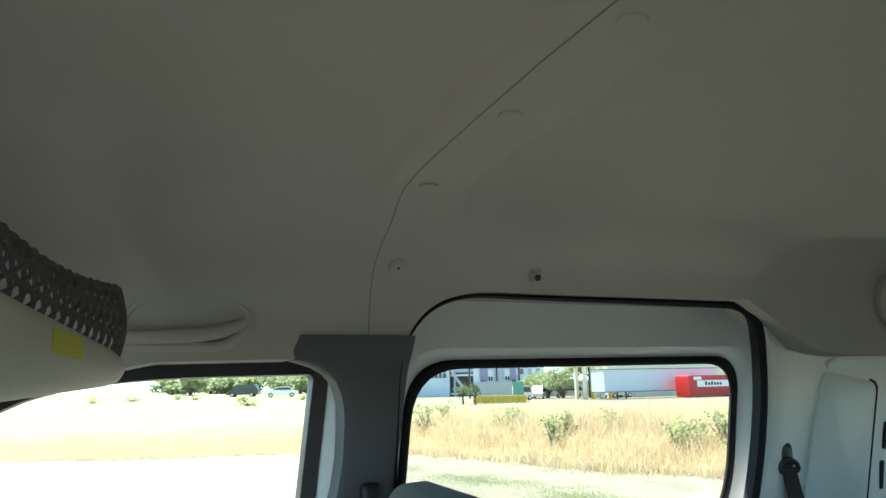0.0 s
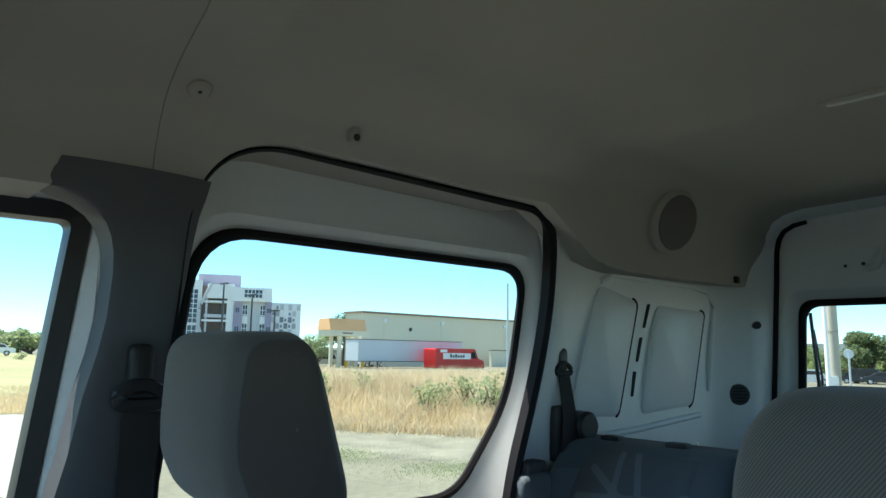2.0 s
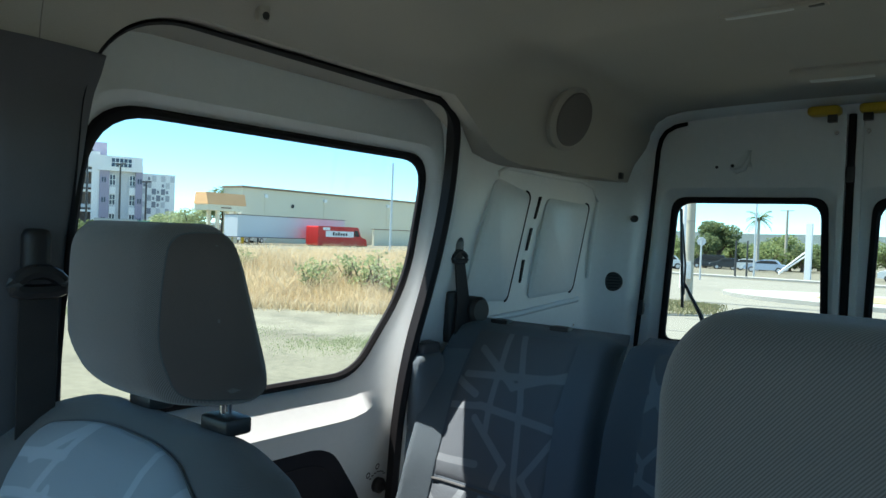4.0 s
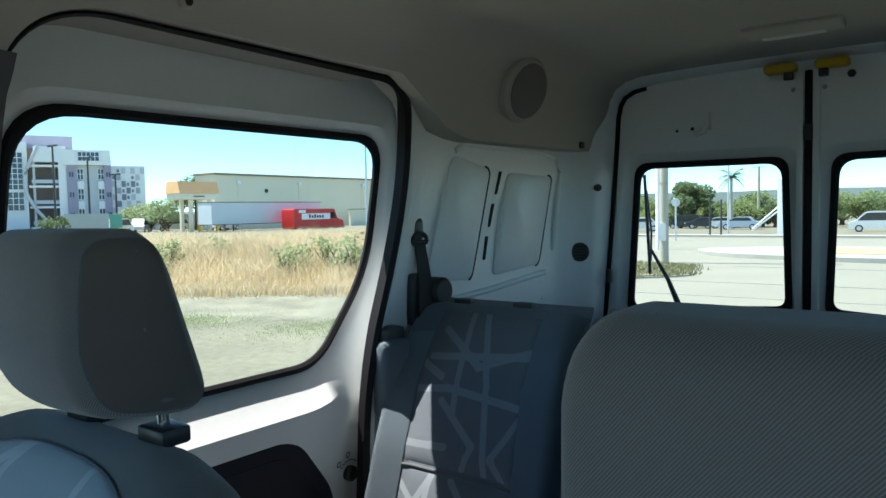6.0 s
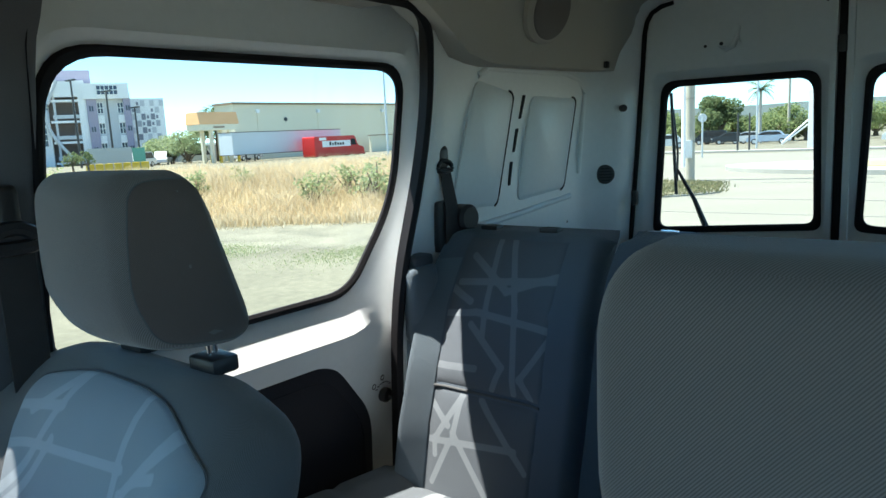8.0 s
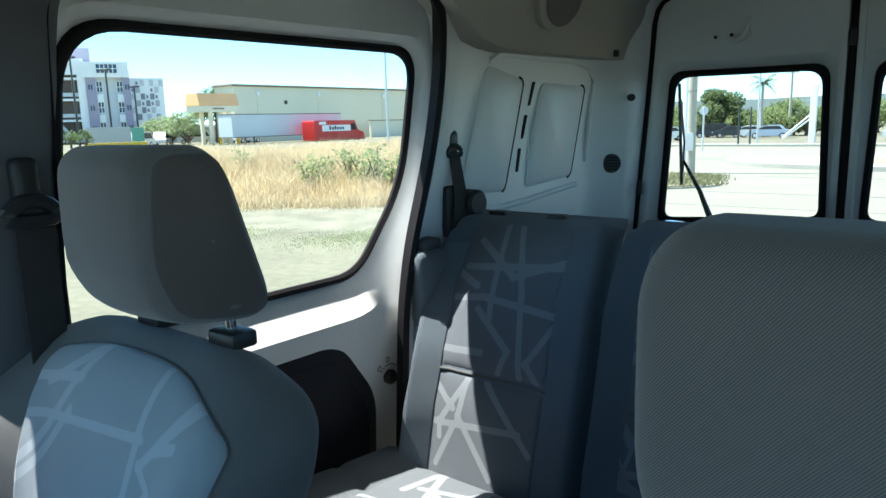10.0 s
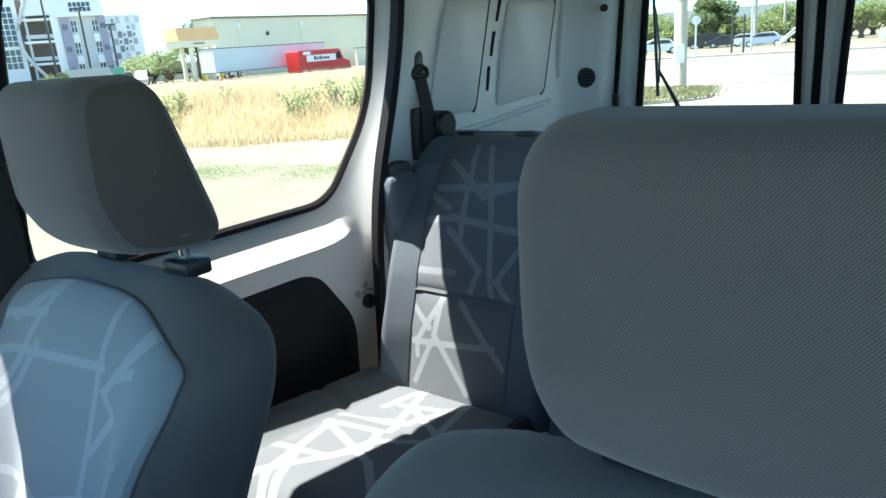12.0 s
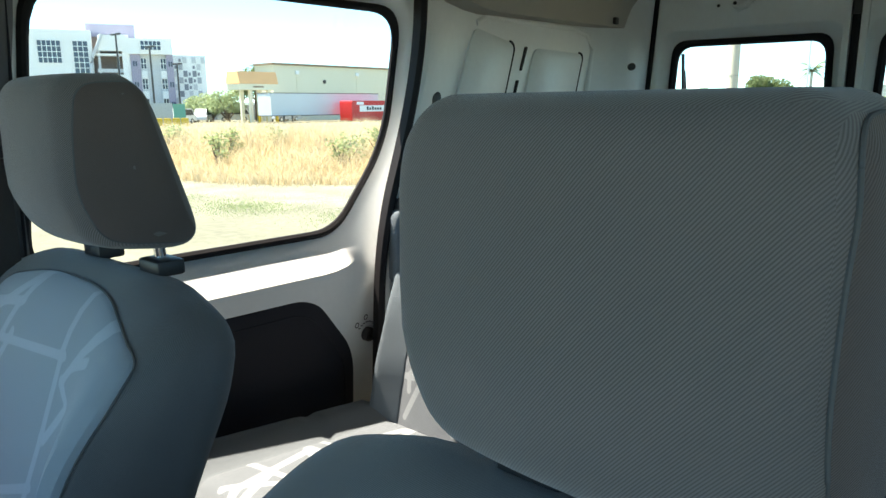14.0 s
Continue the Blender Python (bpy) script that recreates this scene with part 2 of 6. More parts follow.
WEB_SEAT = banded_fabric("web_patterned_cushion_cloth", (0.110, 0.125, 0.138), (0.275, 0.300, 0.312), SEAT_BANDS, 0.0085, "XY")
STITCH = material("dark_stitching", (0.10, 0.103, 0.105), 0.9, 0, 0.1, 20, 300, 0)
NETTING = material("dark_elastic_net", (0.100, 0.086, 0.088), 0.85, 0, 0.1, 20, 300, 0)
LABEL = material("yellow_label", (0.55, 0.52, 0.05), 0.4, 0, 0.06, 10, 200, 0.05)
CARPET = material("grey_floor_mat", (0.05, 0.052, 0.055), 0.9, 0, 0.15, 5, 300, 0.3)
PANE = glass("clear_glass", (0.90, 0.95, 0.94))
ASPHALT = material("worn_asphalt", (0.20, 0.195, 0.18), 0.9, 0, 0.3, 0.35, 14, 0.4, 0.01)


# ---- mesh helpers ----
def part(name, bm, mat, parent=None, label="", smooth=True):
    """Links a bmesh as one mesh object, under a thing or a part where one is given."""
    bmesh.ops.recalc_face_normals(bm, faces=bm.faces)
    me = bpy.data.meshes.new(name)
    bm.to_mesh(me)
    bm.free()
    return sheet(name, me, mat, parent, label, smooth)


def sheet(name, me, mat, parent=None, label="", smooth=False):
    me.materials.append(mat)
    if smooth:
        me.shade_smooth()
        me.set_sharp_from_angle(angle=radians(40))
    ob = new(name, me)
    if parent:
        ob.parent = parent
    if label:
        ob["label"] = label
    return ob


def thing(name, label, category, group="", at=(0, 0, 0), kind=""):
    ob = new(name)
    ob.location = at
    ob.empty_display_size = 0.05
    return tagged(ob, label, category, group, kind)


def rbox(size, at=(0, 0, 0), r=0.02, n=4, bend=None):
    """A box with rounded edges, bent by a function of its points."""
    own = bmesh.new()
    made = bmesh.ops.create_cube(own, size=1)["verts"]
    edges = list({e for v in made for e in v.link_edges})
    if n > 1:
        bmesh.ops.subdivide_edges(own, edges=edges, cuts=n - 1, use_grid_fill=True)
        made = list(own.verts)
    h = [s / 2 for s in size]
    r = min(r, *[0.999 * a for a in h])
    for v in made:
        p = Vector([c * s for c, s in zip(v.co, size)])
        if n > 1:  # draw rows towards the edges, where the rounding is
            p = Vector([math.copysign(a * abs(c / a) ** 0.6, c) for c, a in zip(p, h)])
        q = Vector([max(-a + r, min(a - r, c)) for c, a in zip(p, h)])
        d = p - q
        if d.length > 1e-9:
            p = q + d.normalized() * r
        if bend:
            p = Vector(bend(p))
        v.co = p + Vector(at)
    return own


def rounded(corners, radii, k=7):
    """A closed loop of 2D points through corners, each rounded off."""
    out, n = [], len(corners)
    for i, (c, r) in enumerate(zip(corners, radii)):
        c, a, b = Vector(c), Vector(corners[i - 1]), Vector(corners[(i + 1) % n])
        p = c + (a - c).normalized() * min(r, (a - c).length * 0.49)
        q = c + (b - c).normalized() * min(r, (b - c).length * 0.49)
        for j in range(k + 1):
            u = j / k
            out.append((1 - u) ** 2 * p + 2 * u * (1 - u) * c + u * u * q)
    return out


def grown(corners, d):
    """The corners of a polygon whose sides are moved outwards by d."""
    n = len(corners)
    pts = [Vector(c) for c in corners]
    area = sum(pts[i - 1].x * pts[i].y - pts[i].x * pts[i - 1].y for i in range(n))
    s = 1 if area > 0 else -1
    out = []
    for i in range(n):
        a, b, c = pts[i - 1], pts[i], pts[(i + 1) % n]
        e, f = (b - a).normalized(), (c - b).normalized()
        ne, nf = Vector((e.y, -e.x)) * s, Vector((f.y, -f.x)) * s
        m = (ne + nf).normalized()
        out.append(b + m * d / max(0.4, m.dot(ne)))
    return [tuple(p) for p in out]


def loft(loops, closed=True, ring=False, bm=None):
    """Faces between loops of equally many 3D points. closed: each loop is; ring: the last meets the first."""
    own = bm or bmesh.new()
    rows = [[own.verts.new(p) for p in lp] for lp in loops]
    n = len(rows[0])
    for a, b in zip(rows, rows[1:] + (rows[:1] if ring else [])):
        for i in range(n if closed else n - 1):
            j = (i + 1) % n
            own.faces.new((a[i], a[j], b[j], b[i]))
    return own


def prism(loop, shift, bm=None):
    """A flat closed loop of 3D points with a thickness."""
    own = bm or bmesh.new()
    a = [own.verts.new(p) for p in loop]
    b = [own.verts.new(Vector(p) + Vector(shift)) for p in loop]
    own.faces.new(a)
    own.faces.new(b[::-1])
    for i in range(len(a)):
        j = (i + 1) % len(a)
        own.faces.new((a[i], b[i], b[j], a[j]))
    return own


def tube(points, r=0.005, sides=8, closed=False, bm=None, squash=1.0):
    """A round bar along a line of points."""
    own = bm or bmesh.new()
    pts = [Vector(p) for p in points]
    n = len(pts)
    rows = []
    for i, p in enumerate(pts):
        a = pts[i - 1] if (i or closed) else p
        b = pts[(i + 1) % n] if (i < n - 1 or closed) else p
        t = (b - a).normalized()
        u = t.cross(Vector((0, 0, 1)) if abs(t.z) < 0.95 else Vector((1, 0, 0))).normalized()
        w = t.cross(u)
        rr = r[i] if isinstance(r, (list, tuple)) else r
        rows.append([p + (u * math.cos(k * 2 * math.pi / sides) + w * math.sin(k * 2 * math.pi / sides) * squash) * rr for k in range(sides)])
    loft(rows, True, closed, own)
    if not closed:
        own.verts.ensure_lookup_table()
        m = len(own.verts)
        own.faces.new(own.verts[m - sides:m])
        own.faces.new([own.verts[i] for i in range(m - sides * n, m - sides * n + sides)][::-1])
    return own


def disc(at, axis, r, depth, sides=24, bevel=0.0, bm=None):
    """A short cylinder about an axis, its front edge softened."""
    a = Vector(axis).normalized()
    rows = [(0, r), (depth - bevel, r), (depth, r - bevel)] if bevel else [(0, r), (depth, r)]
    u = a.cross(Vector((0, 0, 1)) if abs(a.z) < 0.9 else Vector((1, 0, 0))).normalized()
    w = a.cross(u)
    own = bm or bmesh.new()
    loops = [[Vector(at) + a * d + (u * math.cos(k * 2 * math.pi / sides) + w * math.sin(k * 2 * math.pi / sides)) * q for k in range(sides)] for d, q in rows]
    vs = [[own.verts.new(p) for p in lp] for lp in loops]
    for p, q in zip(vs, vs[1:]):
        for i in range(sides):
            own.faces.new((p[i], p[(i + 1) % sides], q[(i + 1) % sides], q[i]))
    own.faces.new(vs[0][::-1])
    own.faces.new(vs[-1])
    return own


def span(a, b, n):
    return [a + (b - a) * i / n for i in range(n + 1)]


def smooth_step(a, b, v):
    u = max(0.0, min(1.0, (v - a) / (b - a)))
    return u * u * (3 - 2 * u)


def table(rows, v):
    """Reads a value off rows of (key, value), straight between them."""
    rows = sorted(rows)
    if v <= rows[0][0]:
        return rows[0][1]
    for (a, p), (b, q) in zip(rows, rows[1:]):
        if v <= b:
            return p + (q - p) * (v - a) / (b - a)
    return rows[-1][1]


# ---- the van: floor, ceiling, walls ----
def lean(z):
    """Where the inner skin of the body side stands at a height."""
    return 0.69 + 0.07 * (1.8 - z)


floor = part("floor", rbox((1.6, 3.6, 0.06), (0, -0.5, 0.47), 0.01, 2), CARPET)
tagged(floor, "dark grey floor of the van", "floor", kind="structure")

PROFILE = [(0.0, 1.984), (0.18, 1.981), (0.32, 1.976), (0.39, 1.967), (0.43, 1.950), (0.462, 1.931), (0.50, 1.917), (0.55, 1.904), (0.595, 1.890), (0.63, 1.871), (0.656, 1.845), (0.673, 1.808), (0.683, 1.755), (0.688, 1.70)]
ARCH = [tuple(p) for p in rounded([(-0.294, 1.50), (-0.294, 1.847), (-1.0, 1.847)], [0.01, 0.18, 0.01], 18) if p.y > 1.757 and p.x > -0.6]
EDGE = [(-2.25, 1.735), (-1.42, 1.722), (-1.36, 1.727), (-1.285, 1.741), (-1.22, 1.774), (-1.15, 1.814), (-1.09, 1.845), (-0.114, 1.757), (-0.104, 1.723), (0.12, 1.720), (0.33, 1.67), (0.56, 1.60)] + ARCH


REAR_PROFILE = [(0.0, 1.984), (0.25, 1.982), (0.40, 1.978), (0.49, 1.970), (0.54, 1.957), (0.572, 1.940), (0.590, 1.924), (0.600, 1.910), (0.607, 1.896), (0.616, 1.872), (0.625, 1.845), (0.637, 1.808), (0.652, 1.755), (0.664, 1.70)]


def roof_curve(y):
    """The headliner's section: a sloping cove beside the front, a squarer corner towards the rear."""
    u = smooth_step(-0.85, -1.25, y)
    return [(a + (c - a) * u, b + (d - b) * u) for (a, b), (c, d) in zip(PROFILE, REAR_PROFILE)]


def roof_row(y):
    edge = table(EDGE, y)
    sag = 0.016 * smooth_step(0.085, 0.055, abs(y + 0.235)) + 0.036 * smooth_step(-1.03, -1.15, y) * (1 - 0.85 * smooth_step(-1.45, -2.05, y))
    half = []
    curve = roof_curve(y)
    for i, (x, z) in enumerate(curve):
        if z < 1.90:
            z = 1.90 - (1.90 - z) * (1.90 - edge) / 0.20
            x = table([(q, p) for p, q in curve], z)
        mid = smooth_step(0.52, 0.40, x)
        half.append((x, y, z - sag * mid))
    wide = 0.90 - 0.030 * smooth_step(-0.30, -0.12, y)
    step = smooth_step(-1.04, -1.09, y)
    inner = wide - 0.165 * step
    outer = [(inner, y, edge), (inner + 0.002, y, edge + (1.875 - edge) * step), (wide + 0.004, y, 1.90), (0.5, y, 2.05)]
    right = half + outer
    left = [(-x, yy, z) for x, yy, z in right]
    return left[:0:-1] + right


def roof():
    ys = sorted({round(-2.2 + 2.76 * i / 80, 4) for i in range(81)} | {round(-0.33 + 0.01 * i, 4) for i in range(20)} | {round(p[0], 4) for p in ARCH} | {-0.114, -0.104, -1.09, -1.15, -1.22, -1.285, -1.36, -1.42})
    rows = [roof_row(y) for y in ys]
    bm = loft(rows, True)
    for row in (rows[0], rows[-1]):
        bm.faces.new([bm.verts.new(p) for p in row])
    bmesh.ops.remove_doubles(bm, verts=bm.verts, dist=0.0004)
    ob = part("ceiling", bm, HEADLINER)
    tagged(ob, "beige cloth headliner with a moulded cross band", "ceiling", kind="structure")
    line = [Vector(p) for p in roof_row(-0.2) if p[2] < 2.0 and abs(p[0]) < 0.70]
    line.sort(key=lambda p: (round(p.x, 3), -p.z if p.x > 0 else p.z))
    part("seam", tube([p + Vector((0, 0.03 * max(0, abs(p.x) - 0.4) * -4, -0.0005)) for p in line], 0.0008, 6), material("seam_cloth", (0.27, 0.255, 0.23), 0.95), ob)
    for x in (-0.33, -0.09, 0.124, 0.373):
        z = table([(p[0], p[2]) for p in roof_row(-0.235)[-len(PROFILE) - 4:-4]], abs(x))
        part("cap", disc((x, -0.232, z + 0.001), (0.0, 0, -1), 0.014, 0.003, 24, 0.0012), HEADLINER, ob)
    part("plug", disc((0.612, -0.266, 1.884), (-0.475, 0, -0.88), 0.017, 0.011, 20, 0.003), HEADLINER, ob)
    part("plug_hole", disc((0.6070, -0.266, 1.8745), (-0.475, 0, -0.88), 0.003, 0.001, 10), BLACK, ob)
    part("hook", rbox((0.018, 0.022, 0.036), (0.614, -0.541, 1.876), 0.007, 4), HEADLINER, ob)
    part("hook_hole", disc((0.6055, -0.541, 1.868), (-1, 0, -0.3), 0.0065, 0.0015, 12), BLACK, ob)
    part("fastener", rbox((0.012, 0.024, 0.022), (0.646, -2.035, 1.748), 0.004, 4), BLACK, ob)
    part("fastener_pin", disc((0.645, -2.04, 1.748), (-1, 0.3, 0), 0.004, 0.004, 10), CHROME, ob)
    return ob


ceiling = roof()

# body side beside the sliding door, back to the rear doors
APERTURE = [(-0.302, 1.836), (-1.172, 1.836), (-1.172, 1.56), (-1.055, 1.17), (-1.06, 0.55), (-0.275, 0.55)]
AP_ROUND = [0.17, 0.10, 0.20, 0.14, 0.05, 0.05]


def ap_loop(grow, dx):
    out = []
    for p, c in zip(rounded(grown(APERTURE, grow), AP_ROUND, 14), rounded(grown(APERTURE, 0.006), AP_ROUND, 14)):
        p = c + (p - c) * (0.35 + 0.65 * smooth_step(-0.42, -0.62, c.x))  # most of the front arch is tucked under the headliner
        out.append((lean(p.y) + dx + (0.022 * smooth_step(-0.95, -1.10, p.x) * smooth_step(1.84, 1.76, p.y) if dx > 0 else 0), p.x, p.y))
    return out


REAR_EDGE = [(1.99, -1.135), (1.86, -1.135), (1.80, -1.170), (1.72, -1.181), (1.57, -1.178), (1.40, -1.130), (1.26, -1.083), (1.12, -1.068), (0.55, -1.068)]


def side_plan(z):
    """The plan of the inner skin behind the sliding door at a height: (x, y) from front to back."""
    y0, x0 = table(REAR_EDGE, z), lean(z)
    up = 0.03 * smooth_step(1.45, 1.85, z)
    low = 0.083 * max(0.0, 1.75 - z)
    return [(x0 + 0.045, y0 - 0.07), (x0 + 0.004, y0 - 0.006), (x0 - 0.003, y0 - 0.02), (x0 + 0.012 - up * 0.2, y0 - 0.045), (0.748 - up, -1.29), (0.750 - up, -1.55), (0.748 - up, -1.80),
            (0.744 - up, -1.985), (0.732 - up, -2.035), (0.690 - up * 0.8, -2.10), (0.655 - up * 0.5 + 0.2 * low, -2.13), (0.632 + 0.5 * low, -2.155), (0.617 + 0.85 * low, -2.19), (0.609 + low, -2.235)]


def side_x(y, z):
    return table([(b, a) for a, b in side_plan(z)[2:]], y)


def quarter():
    wall = thing("wall_right", "white painted body side with pressed panels", "wall", kind="structure")
    zs = [0.5 + 1.48 * i / 48 for i in range(49)]
    rows = []
    for z in zs:
        y0 = table(REAR_EDGE, z)
        plan = side_plan(z)
        back = [(0.66, -2.26), (0.83, -2.2), (0.83, -1.6), (0.80, y0 - 0.09)]
        rows.append([(x, y, z) for x, y in plan + back])
    bm = loft(rows, True)
    part("side_panel", bm, PAINT, wall)
    for loop in ([(-1.30, 1.355), (-1.515, 1.345), (-1.60, 1.655), (-1.41, 1.69)], [(-1.625, 1.345), (-1.905, 1.36), (-1.975, 1.645), (-1.70, 1.652)]):
        pts = rounded(loop, [0.03] * 4, 6)
        inner = rounded(grown(loop, -0.010), [0.03] * 4, 6)

        def on(p, d):
            return (side_x(p.x, p.y) - d, p.x, p.y)
        bm = loft([[on(p, -0.004) for p in pts], [on(p, 0.004) for p in pts], [on(p, 0.010) for p in inner]])
        bm.faces.new([bm.verts.new(on(p, 0.010)) for p in inner])
        bmesh.ops.remove_doubles(bm, verts=bm.verts, dist=0.0002)
        part("pressed_panel", bm, PAINT, wall)
        # thin black line along the panel's rear edge and corners
        g = grown(loop, 0.004)
        side = [p for p in rounded(g, [0.03] * 4, 6) if p.x < (loop[1][0] + loop[2][0]) / 2 + 0.055]
        part("panel_edge_line", tube([on(p, 0.002) for p in side], 0.0030, 6), RUBBER, wall)
    for z0 in (1.395, 1.49, 1.585):
        loop = rounded([(-1.602 - 0.30 * (z0 - 1.395) + 0.022, z0), (-1.612 - 0.30 * (z0 - 1.395) + 0.022, z0), (-1.63 - 0.30 * (z0 - 1.395) + 0.022, z0 + 0.068), (-1.617 - 0.30 * (z0 - 1.395) + 0.022, z0 + 0.068)], [0.004] * 4, 3)
        part("slot", prism([(side_x(p.x, p.y) - 0.003, p.x, p.y) for p in loop], (0.006, 0, 0)), RUBBER, wall)
    ridge = [(-1.42, 1.70), (-1.47, 1.722), (-1.90, 1.722), (-1.985, 1.708), (-2.02, 1.66), (-2.005, 1.40)]
    pts = [Vector((side_x(y, z) + 0.002, y, z)) for y, z in ridge]
    part("ridge", tube(pts, 0.009, 10), PAINT, wall)
    low = [Vector((side_x(y, z) + 0.003, y, z)) for y, z in ((-1.34, 1.295), (-1.60, 1.305), (-1.95, 1.33))]
    part("ridge", tube(low, 0.010, 10), PAINT, wall)
    vent = part("vent", disc((0.694, -2.108, 1.389), (-0.62, 0.78, 0), 0.033, 0.018, 28, 0.003), BLACK, wall, "round black plastic vent")
    for k in range(5):
        h = 0.024 - 0.004 * abs(k - 2)
        c = Vector((0.6825, -2.0935, 1.389 + (k - 2) * 0.010))
        d = Vector((0.78, 0.62, 0)) * h
        part("slat", tube([c - d, c + d], 0.0022, 6), RUBBER, vent)
    part("hole", disc((0.640, -2.142, 1.609), (-0.65, 0.76, 0), 0.012, 0.016, 18, 0.001), BLACK, wall)
    for y, z in ((-1.93, 1.245), (-1.73, 1.24), (-1.40, 1.24)):
        part("screw", disc((0.749, y, z), (-1, 0, 0), 0.006, 0.004, 12, 0.001), CHROME, wall)
    part("striker", rbox((0.02, 0.02, 0.05), (0.618, -2.19, 1.30), 0.006, 3), BLACK, wall)
    part("outer_skin", rbox((0.03, 0.98, 1.55), (0.955, -1.88, 1.22), 0.01, 2), PAINT, wall)
    part("outer_pillar", rbox((0.03, 0.10, 1.4), (0.90, -0.262, 1.15), 0.01, 2), PAINT, wall)
    return wall


wall_right = quarter()
seal = loft([ap_loop(-0.006, -0.004), ap_loop(0.002, -0.013), ap_loop(0.011, -0.009), ap_loop(0.012, 0.012), ap_loop(-0.003, 0.001)], True, True)
part("door_seal", seal, RUBBER, wall_right, "black rubber door seal")


def pillar():
    rows = []
    front = [(1.764, -0.110), (1.737, -0.102), (1.722, -0.104), (1.717, -0.122), (1.710, -0.145), (1.698, -0.166), (1.682, -0.180), (1.662, -0.189), (1.64, -0.194), (1.61, -0.196), (1.55, -0.194), (1.50, -0.187), (1.44, -0.174), (1.36, -0.163), (1.31, -0.153), (1.10, -0.135), (0.95, -0.13), (0.5, -0.13)]
    rear = [(1.764, -0.324), (1.711, -0.313), (1.657, -0.306), (1.595, -0.301), (1.534, -0.292), (1.48, -0.284), (1.286, -0.292), (0.95, -0.300), (0.5, -0.31)]
    for z, a in front:
        b = table(rear, z)
        x = lean(z) - 0.004 - 0.007 * smooth_step(1.70, 1.74, z)
        row = [(x + 0.06, a, z)] + [(x - 0.014 * math.sin(math.pi * min(1, max(0, u))) ** 0.6, a + (b - a) * u, z) for u in (0, 0.06, 0.15, 0.3, 0.5, 0.7, 0.85, 0.94, 1.0)] + [(x + 0.06, b, z)]
        rows.append(row)
    bm = loft(rows, False)
    bm.faces.new([bm.verts.new(p) for p in rows[0]])
    return part("pillar_trim", bm, TRIM_DARK, wall_right, "charcoal plastic pillar trim")


pillar()


# ---- the sliding door ----
def sliding_door():
    door = thing("door_1", "white sliding door with a large window, shut", "door", kind="structure")
    W = [(-0.357, 1.700), (-1.166, 1.705), (-1.124, 1.405), (-0.968, 1.207), (-0.314, 1.213)]
    R = [0.10, 0.08, 0.10, 0.065, 0.07]
    SKIN = [(0.55, 0.81), (0.95, 0.785), (1.04, 0.767), (1.06, 0.762), (1.085, 0.753), (1.10, 0.746), (1.125, 0.745), (1.14, 0.751), (1.16, 0.761), (1.19, 0.768), (1.30, 0.770), (1.95, 0.765)]

    def lp(g, x):
        return [(x + 0.797 - 0.05 * (p.y - 1.45), p.x, p.y) for p in rounded(grown(W, g), R)]

    def skin(z):
        return table(SKIN, z)
    part("pane", loft_cap(lp(0.010, 0.001), 0.004), PANE, door).visible_shadow = False
    part("window_seal", loft([lp(0.0, 0.0), lp(0.0, -0.005), lp(0.006, -0.011), lp(0.013, -0.011), lp(0.019, -0.003), lp(0.035, 0.023), lp(0.02, 0.013), lp(0.006, 0.008)], True, True), RUBBER, door)
    O = [(-0.20, 1.93), (-1.42, 1.93), (-1.40, 1.42), (-1.30, 1.062), (-0.18, 1.065)]
    RO = [0.05, 0.05, 0.2, 0.06, 0.05]
    out = [(skin(p.y), p.x, p.y) for p in rounded(O, RO)]
    M = [(-0.297, 1.760), (-1.232, 1.766), (-1.192, 1.392), (-1.015, 1.116), (-0.245, 1.127)]
    mid = [(skin(p.y), p.x, p.y) for p in rounded(M, [0.1, 0.08, 0.20, 0.13, 0.08])]
    far = [(0.87, y, z) for x, y, z in out]
    hole = [(0.865, y, z) for x, y, z in lp(0.12, 0.04)]
    frame_ = loft([lp(0.013, 0.009), lp(0.017, -0.003), lp(0.024, -0.008), lp(0.030, -0.015), lp(0.040, -0.022), mid, out, far, hole], True, True)
    part("window_surround", frame_, PAINT, door)
    ys = [-0.19 - 1.14 * i / 20 for i in range(21)]
    rows = [[(x, y, z) for y in ys] for z, x in [(z, skin(z)) for z in (1.066, 1.04, 1.02, 0.95, 0.75, 0.55)] + [(0.55, 0.87), (1.06, 0.87)]]
    bm = loft(rows, False, True)
    part("lower_panel", bm, PAINT, door)
    C = [(-0.20, 1.084), (-0.868, 1.069), (-1.003, 0.905), (-1.006, 0.58), (-0.20, 0.58)]
    RC = [0.01, 0.06, 0.06, 0.01, 0.01]
    a = [(skin(p.y) + 0.02, p.x, p.y) for p in rounded(C, RC)]
    b = [(skin(p.y) + 0.001, p.x, p.y) for p in rounded(grown(C, -0.002), RC)]
    c = [(skin(p.y) - 0.005, p.x, p.y) for p in rounded(grown(C, -0.010), RC)]
    bm = loft([a, b, c])
    inner = [[(skin(0.82 + (p.y - 0.82) * q) - 0.005, -0.6 + (p.x + 0.6) * q, 0.82 + (p.y - 0.82) * q) for p in rounded(grown(C, -0.010), RC)] for q in (1.0, 0.75, 0.5, 0.25, 0.02)]
    loft(inner, True, False, bm)
    bmesh.ops.remove_doubles(bm, verts=bm.verts, dist=0.0002)
    card = part("door_card", bm, DOOR_CARD, door, "black moulded plastic door card")
    crease = [(skin(p.y) - 0.005, p.x, p.y) for p in rounded(grown(C, -0.035), RC)]
    part("crease", tube(crease, 0.0025, 6, True), DOOR_CARD, card)
    knob = part("lock_knob", disc((0.792, -1.044, 0.930), (-1, 0, 0), 0.018, 0.022, 20, 0.004), BLACK, door, "round black lock knob")
